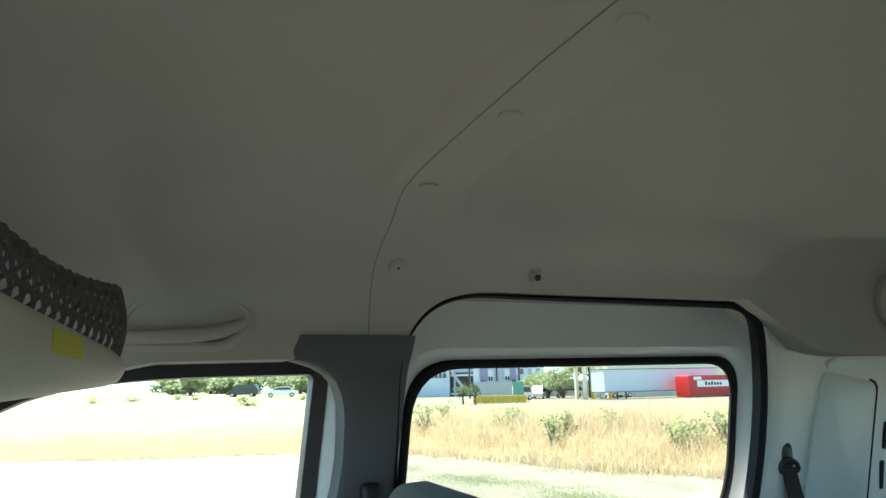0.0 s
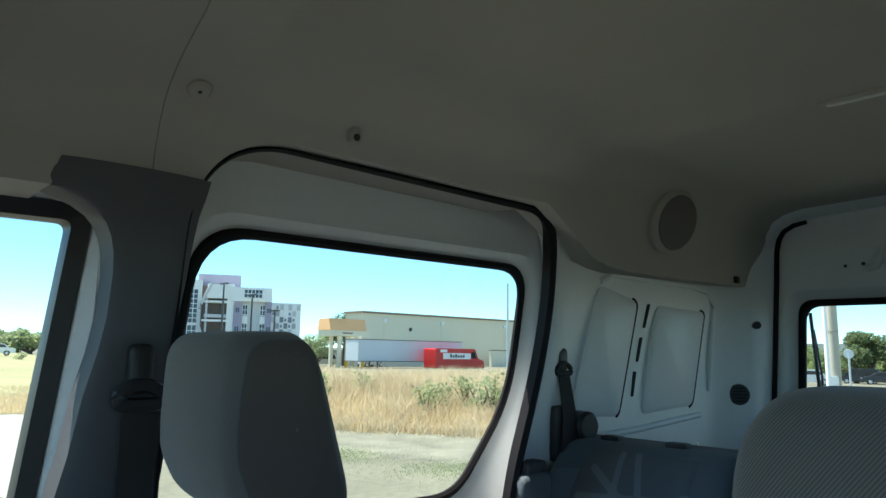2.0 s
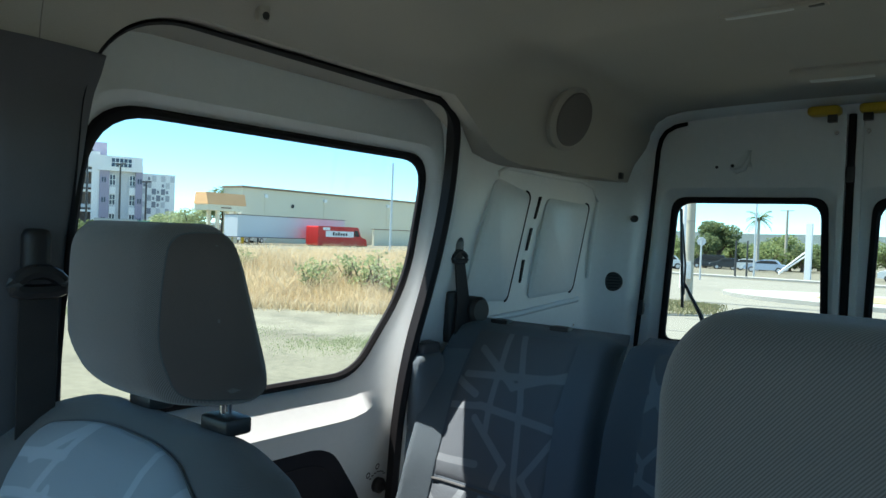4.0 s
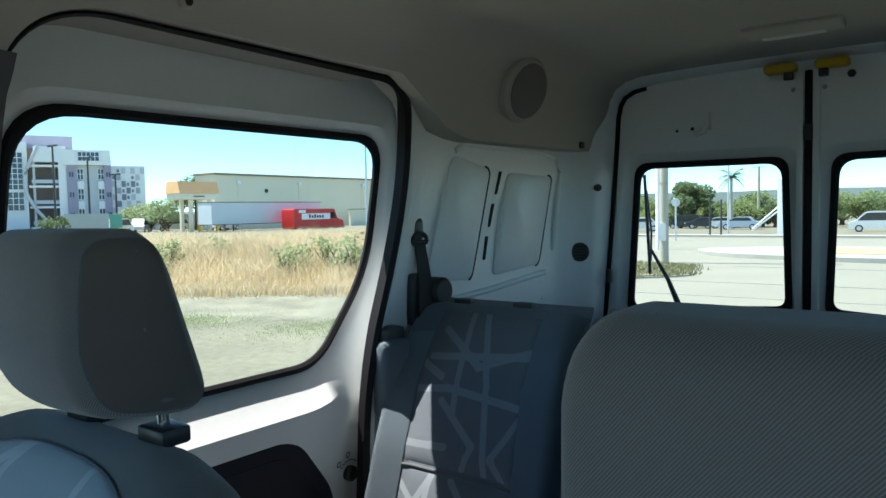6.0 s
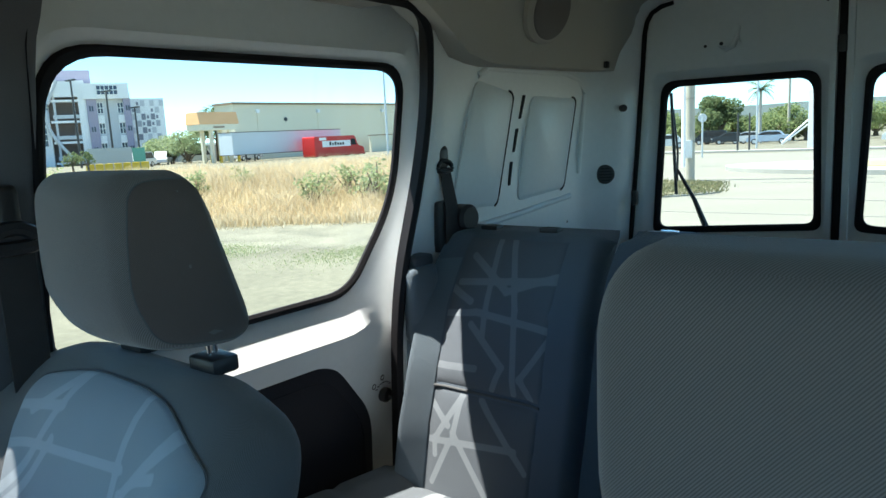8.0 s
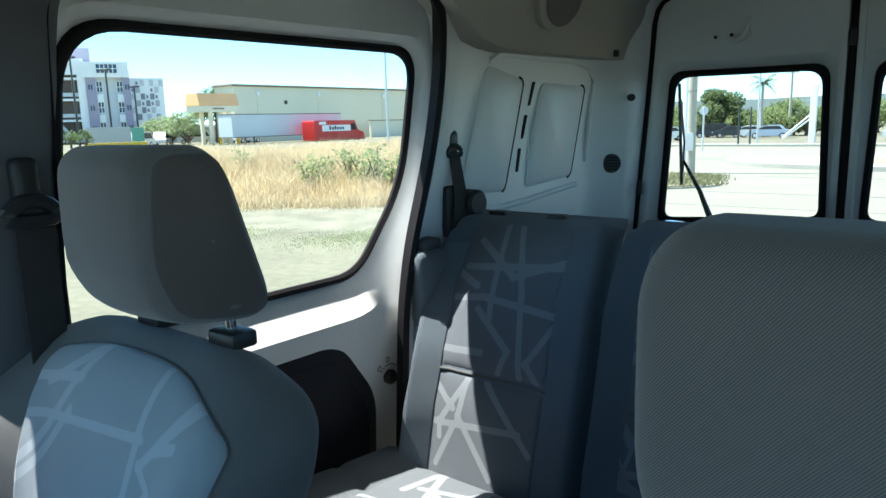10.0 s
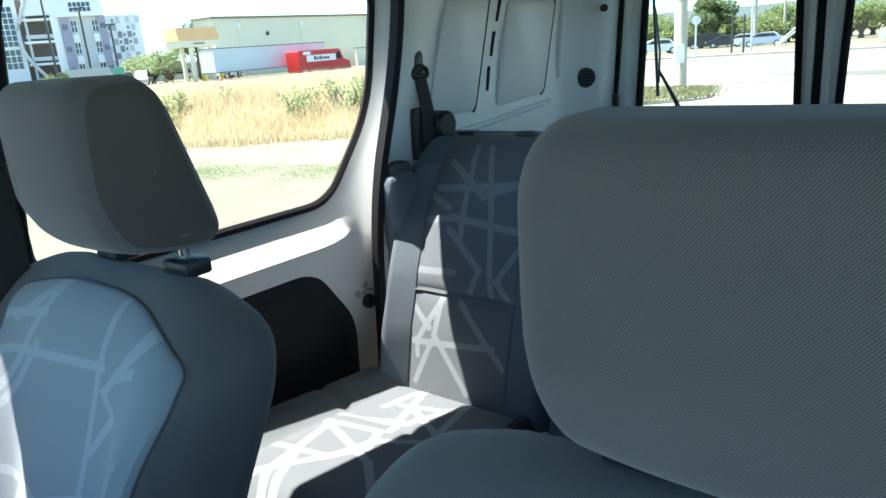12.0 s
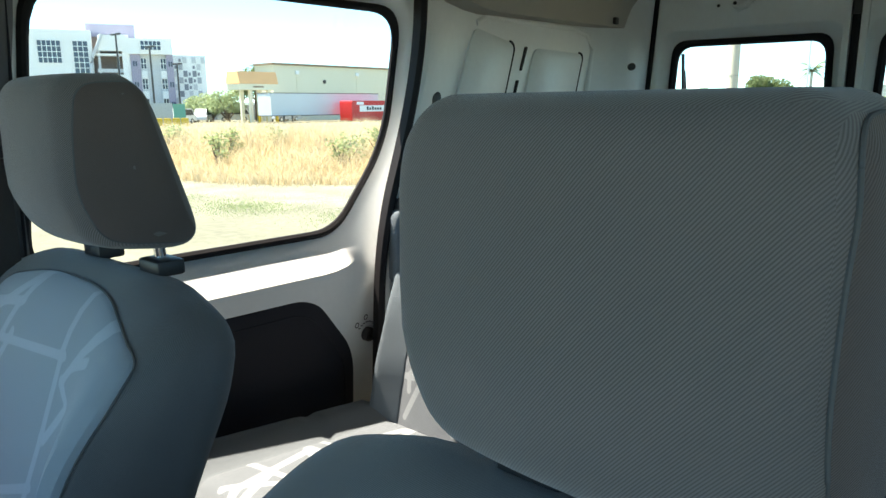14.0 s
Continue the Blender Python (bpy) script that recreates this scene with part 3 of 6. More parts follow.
    part("grip", rbox((0.012, 0.030, 0.011), (0.768, -1.058, 0.926), 0.003, 3), BLACK, knob)

    def on_panel(y, z):
        return (skin(z), y, z)
    for k in range(7):
        ang = radians(35 + 17 * k)
        part("marking", rbox((0.003, 0.0075, 0.003), on_panel(-1.044 + 0.030 * math.cos(ang), 0.932 + 0.030 * math.sin(ang)), 0.001, 1), BLACK, door)
    for y, z in ((-1.037, 0.976), (-1.010, 0.960)):
        ring = [on_panel(y + 0.0055 * math.cos(q), z + 0.0065 * math.sin(q)) for q in span(0, 5.6, 8)]
        part("marking", tube(ring, 0.0014, 5, True), BLACK, door)
    return door


def loft_cap(loop, depth):
    bm = bmesh.new()
    return prism(loop, (depth, 0, 0), bm)


door_1 = sliding_door()
door_1.matrix_world = Matrix.Translation((-0.36, 0.12, 1.53)) @ Matrix.Scale(1.035, 4) @ Matrix.Translation((0.36, -0.12, -1.53))


# ---- the front door and its window, and the plain parts that close the cab ----
def front_door(side):
    s = side
    sill = 1.08
    W = [(-0.158, 1.696), (0.20, 1.694), (0.66, 1.38), (0.70, sill), (-0.105, sill)] if s < 0 else [(-0.158, 1.696), (0.19, 1.692), (0.37, 1.645), (0.80, 1.30), (0.82, sill), (-0.105, sill)]
    R = [0.015, 0.22, 0.2, 0.03, 0.02] if s < 0 else [0.015, 0.3, 0.3, 0.2, 0.03, 0.02]
    name = "door_2" if s > 0 else "door_3"
    door = thing(name, "white front door with a black window frame, shut", "door", kind="structure")

    def lp(g, x, f=0.07):
        round_ = [max(R[0], min(0.10, (g - 0.03) * 3))] + R[1:]
        return [(s * (x + f * (1.7 - p.y)), p.x, p.y) for p in rounded(grown(W, g), round_)]
    bm = bmesh.new()
    prism(lp(0.012, 0.806), (s * 0.004, 0, 0), bm)
    part("pane", bm, PANE, door).visible_shadow = False
    part("window_frame", loft([lp(0.0, 0.80), lp(0.002, 0.785), lp(0.026, 0.775), lp(0.030, 0.79), lp(0.030, 0.82), lp(0.0, 0.82)], True, True), BLACK, door)
    part("door_frame", loft([lp(0.027, 0.782), lp(0.032, 0.766), lp(0.050, 0.752), lp(0.062, 0.735), lp(0.09, 0.735), lp(0.09, 0.82), lp(0.03, 0.825)], True, True), PAINT, door)
    part("frame_seal", loft([lp(0.058, 0.722), lp(0.066, 0.712), lp(0.078, 0.712), lp(0.084, 0.722), lp(0.082, 0.745), lp(0.06, 0.745)], True, True), TRIM_DARK, door)
    part("lower_panel", rbox((0.06, 1.1, sill - 0.52), (s * 0.80, 0.33, sill / 2 + 0.24), 0.01, 3), TRIM_DARK, door)
    return door


right_door = front_door(1)
right_door.matrix_world = Matrix.Translation((-0.46, 0.10, 1.62)) @ Matrix.Scale(1.03, 4) @ Matrix.Translation((0.46, -0.10, -1.62))
front_door(-1)


def cab_walls():
    ob = thing("wall_front", "dark plain front of the cab below the windscreen", "wall", kind="structure")
    part("bulkhead", rbox((1.7, 0.08, 0.75), (0, 1.26, 0.80), 0.02, 2), TRIM_DARK, ob)
    part("header", rbox((1.5, 0.10, 0.12), (0, 0.60, 1.93), 0.03, 3), HEADLINER, ob)
    for s in (-1, 1):
        part("windscreen_pillar", tube([(s * 0.72, 0.52, 1.85), (s * 0.76, 0.86, 1.42), (s * 0.78, 1.24, 1.12)], 0.05, 10), TRIM_DARK, ob)
        part("cab_side", rbox((0.05, 0.40, 0.65), (s * 0.82, 1.08, 0.80), 0.01, 2), TRIM_DARK, ob)
    bm = bmesh.new()
    prism([(-0.72, 0.60, 1.88), (0.72, 0.60, 1.88), (0.76, 1.25, 1.17), (-0.76, 1.25, 1.17)], (0, 0.004, 0.004), bm)
    part("windscreen", bm, PANE, ob).visible_shadow = False
    # unseen nose of the van, added as a white reflector for the front ceiling
    rows = [[(x, y, z - 0.10 * (x / 0.8) ** 2) for x in span(-0.82, 0.82, 12)] for y, z in ((1.30, 1.14), (1.5, 1.10), (1.75, 1.05), (2.0, 0.96), (2.12, 0.80), (2.15, 0.55))]
    part("bounce_bonnet", loft(rows, False), PAINT, ob, "unseen white hood added to bounce sunlight onto the ceiling")
    # unseen side: the window opening is sized to control light from the left
    lw = thing("wall_left", "unseen white body side, its window sized to light the inside", "wall", kind="structure")
    part("side_panel", rbox((0.08, 1.1, 0.96), (-0.77, -0.78, 0.955), 0.01, 2), PAINT, lw)
    part("upper_rail", rbox((0.08, 1.1, 0.21), (-0.77, -0.78, 1.82), 0.01, 2), PAINT, lw)
    bm = bmesh.new()
    prism([(-0.78, -0.26, 1.40), (-0.78, -1.31, 1.40), (-0.78, -1.31, 1.75), (-0.78, -0.26, 1.75)], (-0.004, 0, 0), bm)
    part("pane", bm, PANE, lw).visible_shadow = False
    part("quarter_panel", rbox((0.08, 1.0, 1.45), (-0.77, -1.78, 1.20), 0.01, 2), PAINT, lw)
    part("pillar", rbox((0.08, 0.20, 1.45), (-0.75, -0.20, 1.15), 0.02, 2), TRIM_DARK, lw)


cab_walls()


# ---- rear doors ----
def rear_door(s):
    """s: 1 for the door on the wall_right side, -1 for the other."""
    door = thing("door_4" if s > 0 else "door_5", "white rear door with a square window, shut", "door", kind="structure")
    c = 0.004

    def X(x):
        return c + s * (x - c)
    W = [(0.536, 1.676), (0.080, 1.672), (0.066, 1.215), (0.566, 1.185)]
    R = [0.05, 0.05, 0.03, 0.03]

    def lp(g, y):
        return [(X(p.x), y, p.y) for p in rounded(grown(W, g), R, 6)]
    O = [(0.612, 1.965), (0.0, 1.975), (0.0, 0.5), (0.680, 0.5)]
    out = [(X(p.x), -2.238, p.y) for p in rounded(O, [0.01, 0.01, 0.01, 0.03], 6)]
    bk = [(x, -2.31, z) for x, y, z in out]
    hb = [(x, -2.31, z) for x, y, z in lp(0.01, 0)]
    part("panel", loft([lp(0.014, -2.278), lp(0.018, -2.268), lp(0.036, -2.258), lp(0.043, -2.247), lp(0.052, -2.243), out, bk, hb], True, True), PAINT, door)
    part("window_seal", loft([lp(-0.004, -2.282), lp(-0.004, -2.270), lp(0.004, -2.262), lp(0.015, -2.263), lp(0.019, -2.272), lp(0.017, -2.288)], True, True), RUBBER, door)
    bm = bmesh.new()
    prism(lp(0.01, -2.286), (0, -0.004, 0), bm)
    part("pane", bm, PANE, door).visible_shadow = False
    edge = [(0.70, 0.55), (0.657, 1.10), (0.637, 1.314), (0.621, 1.514), (0.604, 1.747), (0.597, 1.855), (0.588, 1.893), (0.571, 1.919), (0.538, 1.936), (0.50, 1.943)]
    line = [(X(x), -2.232, z) for x, z in edge]
    part("door_seal", tube(line, 0.0085, 8), RUBBER, door)
    lat = part("latch", rbox((0.090, 0.055, 0.028), (X(0.072), -2.185, 1.943), 0.012, 5), YELLOW, door, "yellow plastic door latch")
    part("latch_bolt", rbox((0.026, 0.026, 0.024), (X(0.050), -2.182, 1.919), 0.003, 2), BLACK, lat)
    part("screw", disc((X(0.046), -2.24, 1.885), (0, 1, 0), 0.007, 0.004, 12, 0.001), CHROME, door)
    part("edge_fold", rbox((0.022, 0.026, 1.44), (X(0.026), -2.238, 1.22), 0.006, 2), PAINT, door)
    if s > 0:
        part("gap_seal", rbox((0.024, 0.02, 1.44), (c, -2.236, 1.22), 0.006, 2), RUBBER, door)
        part("gap_backing", rbox((0.10, 0.02, 1.46), (c, -2.285, 1.225), 0.004, 2), RUBBER, door)
        part("catch", rbox((0.026, 0.022, 0.05), (c, -2.232, 1.755), 0.004, 2), BLACK, door)
        bm = bmesh.new()
        corner = [bm.verts.new((X(x), y, z)) for x, y, z in ((0.300, -2.237, 1.850), (0.338, -2.237, 1.792), (0.284, -2.237, 1.786), (0.290, -2.228, 1.797))]
        for i, j, k in ((0, 1, 3), (1, 2, 3), (2, 0, 3)):
            bm.faces.new((corner[i], corner[j], corner[k]))
        dimple = part("dimple", bm, PAINT, door, "", False)
        part("dimple_lip", tube([(X(0.292), -2.236, 1.842), (X(0.296), -2.230, 1.81), (X(0.308), -2.227, 1.782), (X(0.330), -2.229, 1.774), (X(0.352), -2.236, 1.786)], [0.004, 0.008, 0.010, 0.009, 0.004], 10), PAINT, dimple)
        part("hole", disc((X(0.346), -2.2372, 1.793), (0, 1, 0), 0.006, 0.002, 12), BLACK, door)
        part("hole", disc((X(0.396), -2.2372, 1.790), (0, 1, 0), 0.005, 0.002, 12), BLACK, door)
        cover = part("wiper_motor_cover", rbox((0.22, 0.07, 0.075), (X(0.50), -2.215, 1.145), 0.02, 5), BLACK, door, "black cover of the wiper motor")
        part("motor_plate", rbox((0.11, 0.03, 0.012), (X(0.515), -2.19, 1.184), 0.004, 3), CHROME, cover)
    else:
        part("bolt", disc((X(0.115), -2.24, 1.915), (0, 1, 0), 0.012, 0.012, 6, 0.002), BLACK, door)
    return door


rear_door(1)
rear_door(-1)


def rear_frame():
    """The white body frame round the rear doors: a strip between the headliner and the door seal."""
    front = [(0.690, 0.60), (0.668, 1.30), (0.656, 1.60), (0.646, 1.75), (0.636, 1.83), (0.622, 1.88), (0.597, 1.922), (0.552, 1.949), (0.47, 1.964), (0.31, 1.971), (0.0, 1.975)]
    back = [(0.690, 0.60), (0.646, 1.30), (0.622, 1.60), (0.610, 1.75), (0.604, 1.84), (0.595, 1.89), (0.575, 1.921), (0.54, 1.940), (0.47, 1.950), (0.31, 1.958), (0.0, 1.966)]

    def row(pts, y, out):
        right = [(x + out, y, z + out) for x, z in pts]
        return right + [(-x, yy, z) for x, yy, z in right[-2::-1]]
    bm = loft([row(front, -2.16, 0.03), row(front, -2.150, 0.004), row(front, -2.158, 0.0), row(back, -2.222, 0.0), row(back, -2.236, 0.004), row(back, -2.236, 0.06)], False)
    tagged(part("rear_header", bm, PAINT), "white painted frame round the rear doors", "wall", kind="structure")


rear_frame()


def wiper():
    ob = thing("rear_wiper", "black rear window wiper resting upright on the glass", "wiper")
    part("arm", tube([(0.41, -2.33, 1.17), (0.46, -2.34, 1.28), (0.525, -2.345, 1.39)], [0.012, 0.008, 0.005], 8), BLACK, ob)
    part("blade", tube([(0.543, -2.335, 1.655), (0.535, -2.337, 1.50), (0.524, -2.337, 1.30)], 0.006, 8), BLACK, ob)
    part("blade_frame", tube([(0.541, -2.35, 1.60), (0.528, -2.362, 1.45), (0.526, -2.35, 1.345)], 0.004, 6), BLACK, ob)


wiper()


# ---- fittings on the ceiling and sides ----
def speaker(s):
    ob = thing("speaker", "round grey loudspeaker grille set in the headliner", "speaker", "rear speakers")
    n = Vector((-0.93, 0.13, -0.31)).normalized()
    at = Vector((0.612, -1.573, 1.868))
    part("ring", disc(at - n * 0.05, n, 0.089, 0.080, 40, 0.010), HEADLINER, ob, "beige plastic ring")
    part("grille", disc(at + n * 0.0295, n, 0.075, 0.004, 40, 0.003), CLOTH, ob, "grey mesh grille")
    return ob


speaker(1)


def lamps():
    a = thing("ceiling_light", "slim beige ceiling light with a clear lens, unlit", "ceiling light")
    z = table([(p[0], p[2]) for p in roof_row(-1.165)[-len(PROFILE) - 4:-4]], 0.0)
    part("housing", rbox((0.18, 0.035, 0.010), (-0.008, -1.165, z - 0.001), 0.005, 5), HEADLINER, a)
    part("lens", rbox((0.115, 0.012, 0.008), (0.012, -1.159, z - 0.004), 0.003, 4), LENS, a)
    part("switch", rbox((0.025, 0.012, 0.006), (-0.080, -1.159, z - 0.004), 0.002, 3), BLACK, a)
    b = thing("rear_light", "beige rear ceiling light with a frosted lens, unlit", "ceiling light")
    z = table([(p[0], p[2]) for p in roof_row(-1.74)[-len(PROFILE) - 4:-4]], 0.0)
    part("housing", rbox((0.21, 0.13, 0.022), (-0.036, -1.73, z - 0.006), 0.010, 5), HEADLINER, b)
    part("lens", rbox((0.14, 0.030, 0.012), (-0.032, -1.765, z - 0.014), 0.005, 4), LENS, b)


lamps()


def grab_handle():
    ob = thing("grab_handle", "beige grab handle above the front door", "handle")
    C = [(0.178, 1.748), (0.150, 1.815), (0.005, 1.820), (-0.034, 1.790), (0.005, 1.748)]

    def lp(g, x):
        return [(x, p.x, p.y) for p in rounded(grown(C, g), [0.03, 0.03, 0.04, 0.03, 0.03], 7)]
    bm = loft([lp(0.016, 0.690), lp(0.010, 0.676), lp(0.004, 0.669), lp(-0.002, 0.670), lp(-0.008, 0.684)])
    bm.faces.new([bm.verts.new(p) for p in lp(-0.008, 0.684)])
    bmesh.ops.remove_doubles(bm, verts=bm.verts, dist=0.0003)
    part("recess", bm, HEADLINER, ob, "moulded recess behind the handle")
    line = [(0.676, 0.168, 1.757), (0.662, 0.152, 1.757), (0.655, 0.12, 1.758), (0.653, 0.08, 1.759), (0.654, 0.045, 1.762), (0.658, 0.015, 1.768), (0.666, -0.005, 1.776), (0.678, -0.020, 1.785)]
    part("bar", tube(line, [0.009, 0.010, 0.011, 0.011, 0.011, 0.011, 0.010, 0.007], 12), HEADLINER, ob)
    part("fold", tube([(0.684, -0.040, 1.812), (0.686, -0.050, 1.79), (0.690, -0.060, 1.765), (0.694, -0.072, 1.738)], [0.004, 0.008, 0.008, 0.006], 10), HEADLINER, ob)


grab_handle()


def visor():
    ob = thing("sun_visor", "beige sun visor folded up below the shelf", "visor")
    rows = []
    for u in [i / 14 for i in range(15)]:
        x = 0.10 + 0.53 * u
        y = 0.285 - 0.125 * u
        top, low = 1.782 - 0.055 * u, 1.660 + 0.026 * u
        pinch = 1 - smooth_step(0.90, 1.0, u) * 0.7
        h, zc, t = (top - low) / 2 * pinch, (top + low) / 2, 0.013 * pinch
        rows.append([(x, y + t * math.cos(k * math.pi / 6), zc + h * math.copysign(abs(math.sin(k * math.pi / 6)) ** 0.6, math.sin(k * math.pi / 6))) for k in range(12)])
    bm = loft(rows)
    for r in (rows[0], rows[-1]):
        bm.faces.new([bm.verts.new(p) for p in r])
    part("panel", bm, TRIM_LIGHT, ob)
    lab = rbox((0.094, 0.003, 0.027), (0, 0, 0), 0.001, 1)
    lab.transform(Matrix.Translation((0.374, 0.2080, 1.728)) @ Matrix.Rotation(radians(-13.3), 4, "Z") @ Matrix.Rotation(radians(4), 4, "Y"))
    part("label", lab, LABEL, ob, "small yellow label")


visor()


def shelf_net():
    ob = thing("shelf_net", "dark elastic net across the overhead shelf", "net")

    def at(u, v):
        x = 0.08 + 0.50 * u
        sag = 1.875 - 0.055 * u - 0.03 * math.sin(math.pi * u)
        low = 1.782 - 0.072 * u
        return Vector((x, 0.305 - 0.135 * u - 0.01 * math.sin(math.pi * v), low + (sag - low) * v))
    bm = bmesh.new()
    n = 20
    for i in range(-4, n):
        for d in (1, -1):
            pts = []
            for k in range(13):
                v = k / 12
                u = (i + (4 * v if d > 0 else 4 * (1 - v))) / n
                if 0 <= u <= 1:
                    pts.append(at(u, v) + Vector((0, 0.0022 * math.sin(k * 1.57 + d), 0)))
            if len(pts) > 2:
                tube(pts, 0.0030, 5, False, bm)
    for v in (0.94, 0.88):
        tube([at(k / 60, v) + Vector((0, 0.003 * math.sin(k * 2.1), 0.002 * math.sin(k * 1.7))) for k in range(61)], 0.0022, 5, False, bm)
    part("mesh", bm, NETTING, ob)
    part("top_cord", tube([at(i / 60, 1) + Vector((0, 0, 0.0022 * math.sin(i * 2.3))) for i in range(61)], 0.0050, 8), NETTING, ob)
    part("end_cord", tube([at(1, i / 6) for i in range(7)], 0.005, 8), NETTING, ob)
    sh = part("overhead_shelf", rbox((1.30, 0.40, 0.02), (0.0, 0.51, 1.79), 0.008, 3), HEADLINER)
    tagged(sh, "beige shelf over the windscreen", "shelf", kind="structure")


shelf_net()


def belt_front():
    ob = thing("seat_belt", "black seat belt hanging from the pillar loop", "seat belt", "seat belts")
    x = lean(1.45) - 0.03
    part("anchor", rbox((0.030, 0.034, 0.070), (x, -0.238, 1.478), 0.010, 5), BLACK, ob)
    part("loop", tube([(x - 0.014, -0.238 + 0.031 * math.cos(k), 1.442 + 0.014 * math.sin(k) - 0.006 * math.cos(k) ** 2) for k in span(0, 5.9, 15)], 0.0105, 8, True), BLACK, ob)
    part("strap", rbox((0.004, 0.050, 0.85), (x - 0.008, -0.240, 1.005), 0.001, 2), WEBBING, ob)


def belt_rear():
    ob = thing("seat_belt", "black seat belt with its reel on the side panel", "seat belt", "seat belts")
    part("anchor", rbox((0.026, 0.050, 0.060), (0.748, -1.266, 1.494), 0.016, 6), BLACK, ob)
    part("loop", tube([(0.734, -1.266 + 0.030 * math.cos(k), 1.472 + 0.014 * math.sin(k) - 0.006 * math.cos(k) ** 2) for k in span(0, 5.9, 13)], 0.006, 8, True), BLACK, ob)
    rows = []
    for z, y, w, x in ((1.468, -1.268, 0.040, 0.735), (1.36, -1.268, 0.052, 0.718), (1.25, -1.258, 0.060, 0.713), (1.12, -1.248, 0.056, 0.722)):
        rows.append([(x, y - w / 2, z), (x, y + w / 2, z), (x + 0.003, y + w / 2, z), (x + 0.003, y - w / 2, z)])
    part("strap", loft(rows), WEBBING, ob)
    part("reel_box", rbox((0.045, 0.060, 0.130), (0.746, -1.250, 1.320), 0.010, 4), BLACK, ob)
    part("reel", disc((0.755, -1.326, 1.334), (-1, 0.15, 0), 0.036, 0.060, 28, 0.008), BLACK, ob)


belt_front()
belt_rear()


def corner_trim():
    ob = thing("side_trim", "padded blue-grey trim beside the rear seat", "trim")
    part("pad", rbox((0.05, 0.10, 0.19), (0.716, -1.125, 1.150), 0.022, 6), CLOTH_SIDE, ob)
    part("cap", rbox((0.045, 0.070, 0.03), (0.724, -1.130, 1.254), 0.010, 4), TRIM_DARK, ob)


corner_trim()


# ---- seats ----
def back_bend(w, h, lean_deg, bolster):
    """Shapes an upright slab into a reclined backrest: narrowed shoulders and waist, bolsters that come forward, a hollow in the middle."""
    s, c = math.sin(radians(lean_deg)), math.cos(radians(lean_deg))

    def f(p):
        x, y, z = p
        u = (z + h / 2) / h
        side = abs(x) / (w / 2)
        front = smooth_step(-0.02, 0.030, y)
        x *= 1 - 0.045 * smooth_step(0.82, 1.0, u) - 0.20 * smooth_step(0.93, 0.52, u) - (0.08 if x < 0 else 0.0)
        crest = smooth_step(0.45, 0.92, side) * (1 - 0.5 * smooth_step(0.94, 1.0, side))
        y += front * (bolster * (2.0 if x > 0 else 0.9) * crest * smooth_step(0.98, 0.70, u) - 0.020 * smooth_step(0.86, 1.0, u))
        z -= 0.024 * smooth_step(0.5, 1.0, side) * smooth_step(0.75, 1.0, u)
        z += h / 2
        return (x, y * c - z * s, z * c + y * s)
    return f


def slab_front(w, h, y, r):
    """The front face of a rounded slab, which falls away near its edges."""
    def f(x, z):
        dx, dz = max(0, abs(x) - w / 2 + r), max(0, abs(z - h / 2) - h / 2 + r)
        return y - r + math.sqrt(max(0, r * r - dx * dx - dz * dz))
    return f


def on_bend(loop, fn, y, h):
    return [fn((x, y(x, z), z - h / 2)) for x, z in loop]


def patch(loop, fn, y, h, proud, steps=8):
    """A panel of cloth on the front of a shaped slab: rings that shrink to its middle."""
    cx, cz = sum(p.x for p in loop) / len(loop), sum(p.y for p in loop) / len(loop)
    rings = []
    for q, d in [(1.0, -0.003), (0.994, proud * 0.5), (0.98, proud)] + [(1 - (i + 1) / (steps + 1), proud) for i in range(steps)]:
        ring = []
        for p in loop:
            x, z = cx + (p.x - cx) * q, cz + (p.y - cz) * q
            ring.append(fn((x, y(x, z) + d, z - h / 2)))
        rings.append(ring)
    bm = loft(rings)
    bm.faces.new([bm.verts.new(p) for p in rings[-1]])
    bmesh.ops.remove_doubles(bm, verts=bm.verts, dist=0.0003)
    return bm


def headrest_bend(p, slim=1.0):
    x, y, z = p
    u = z / 0.192 + 0.5
    back, front = smooth_step(0.02, -0.045, y), smooth_step(-0.02, 0.045, y)
    y += back * (0.016 - 0.060 * (1 - u)) + front * (0.012 * (1 - (x / 0.11) ** 2) - 0.018 * smooth_step(0.45, 0.0, u) - 0.004 * u)
    x *= 1 - 0.08 * smooth_step(0.5, 1.0, abs(z) / 0.096)
    ahead = smooth_step(-0.035, 0.045, p[1])
    x *= 1 - (0.12 + 0.10 * slim if x < 0 else slim * (0.15 + 0.10 * smooth_step(-0.02, -0.09, z))) * ahead
    z += 0.012 * slim * ahead * smooth_step(-0.03, -0.096, z)
    return (x, y, z)


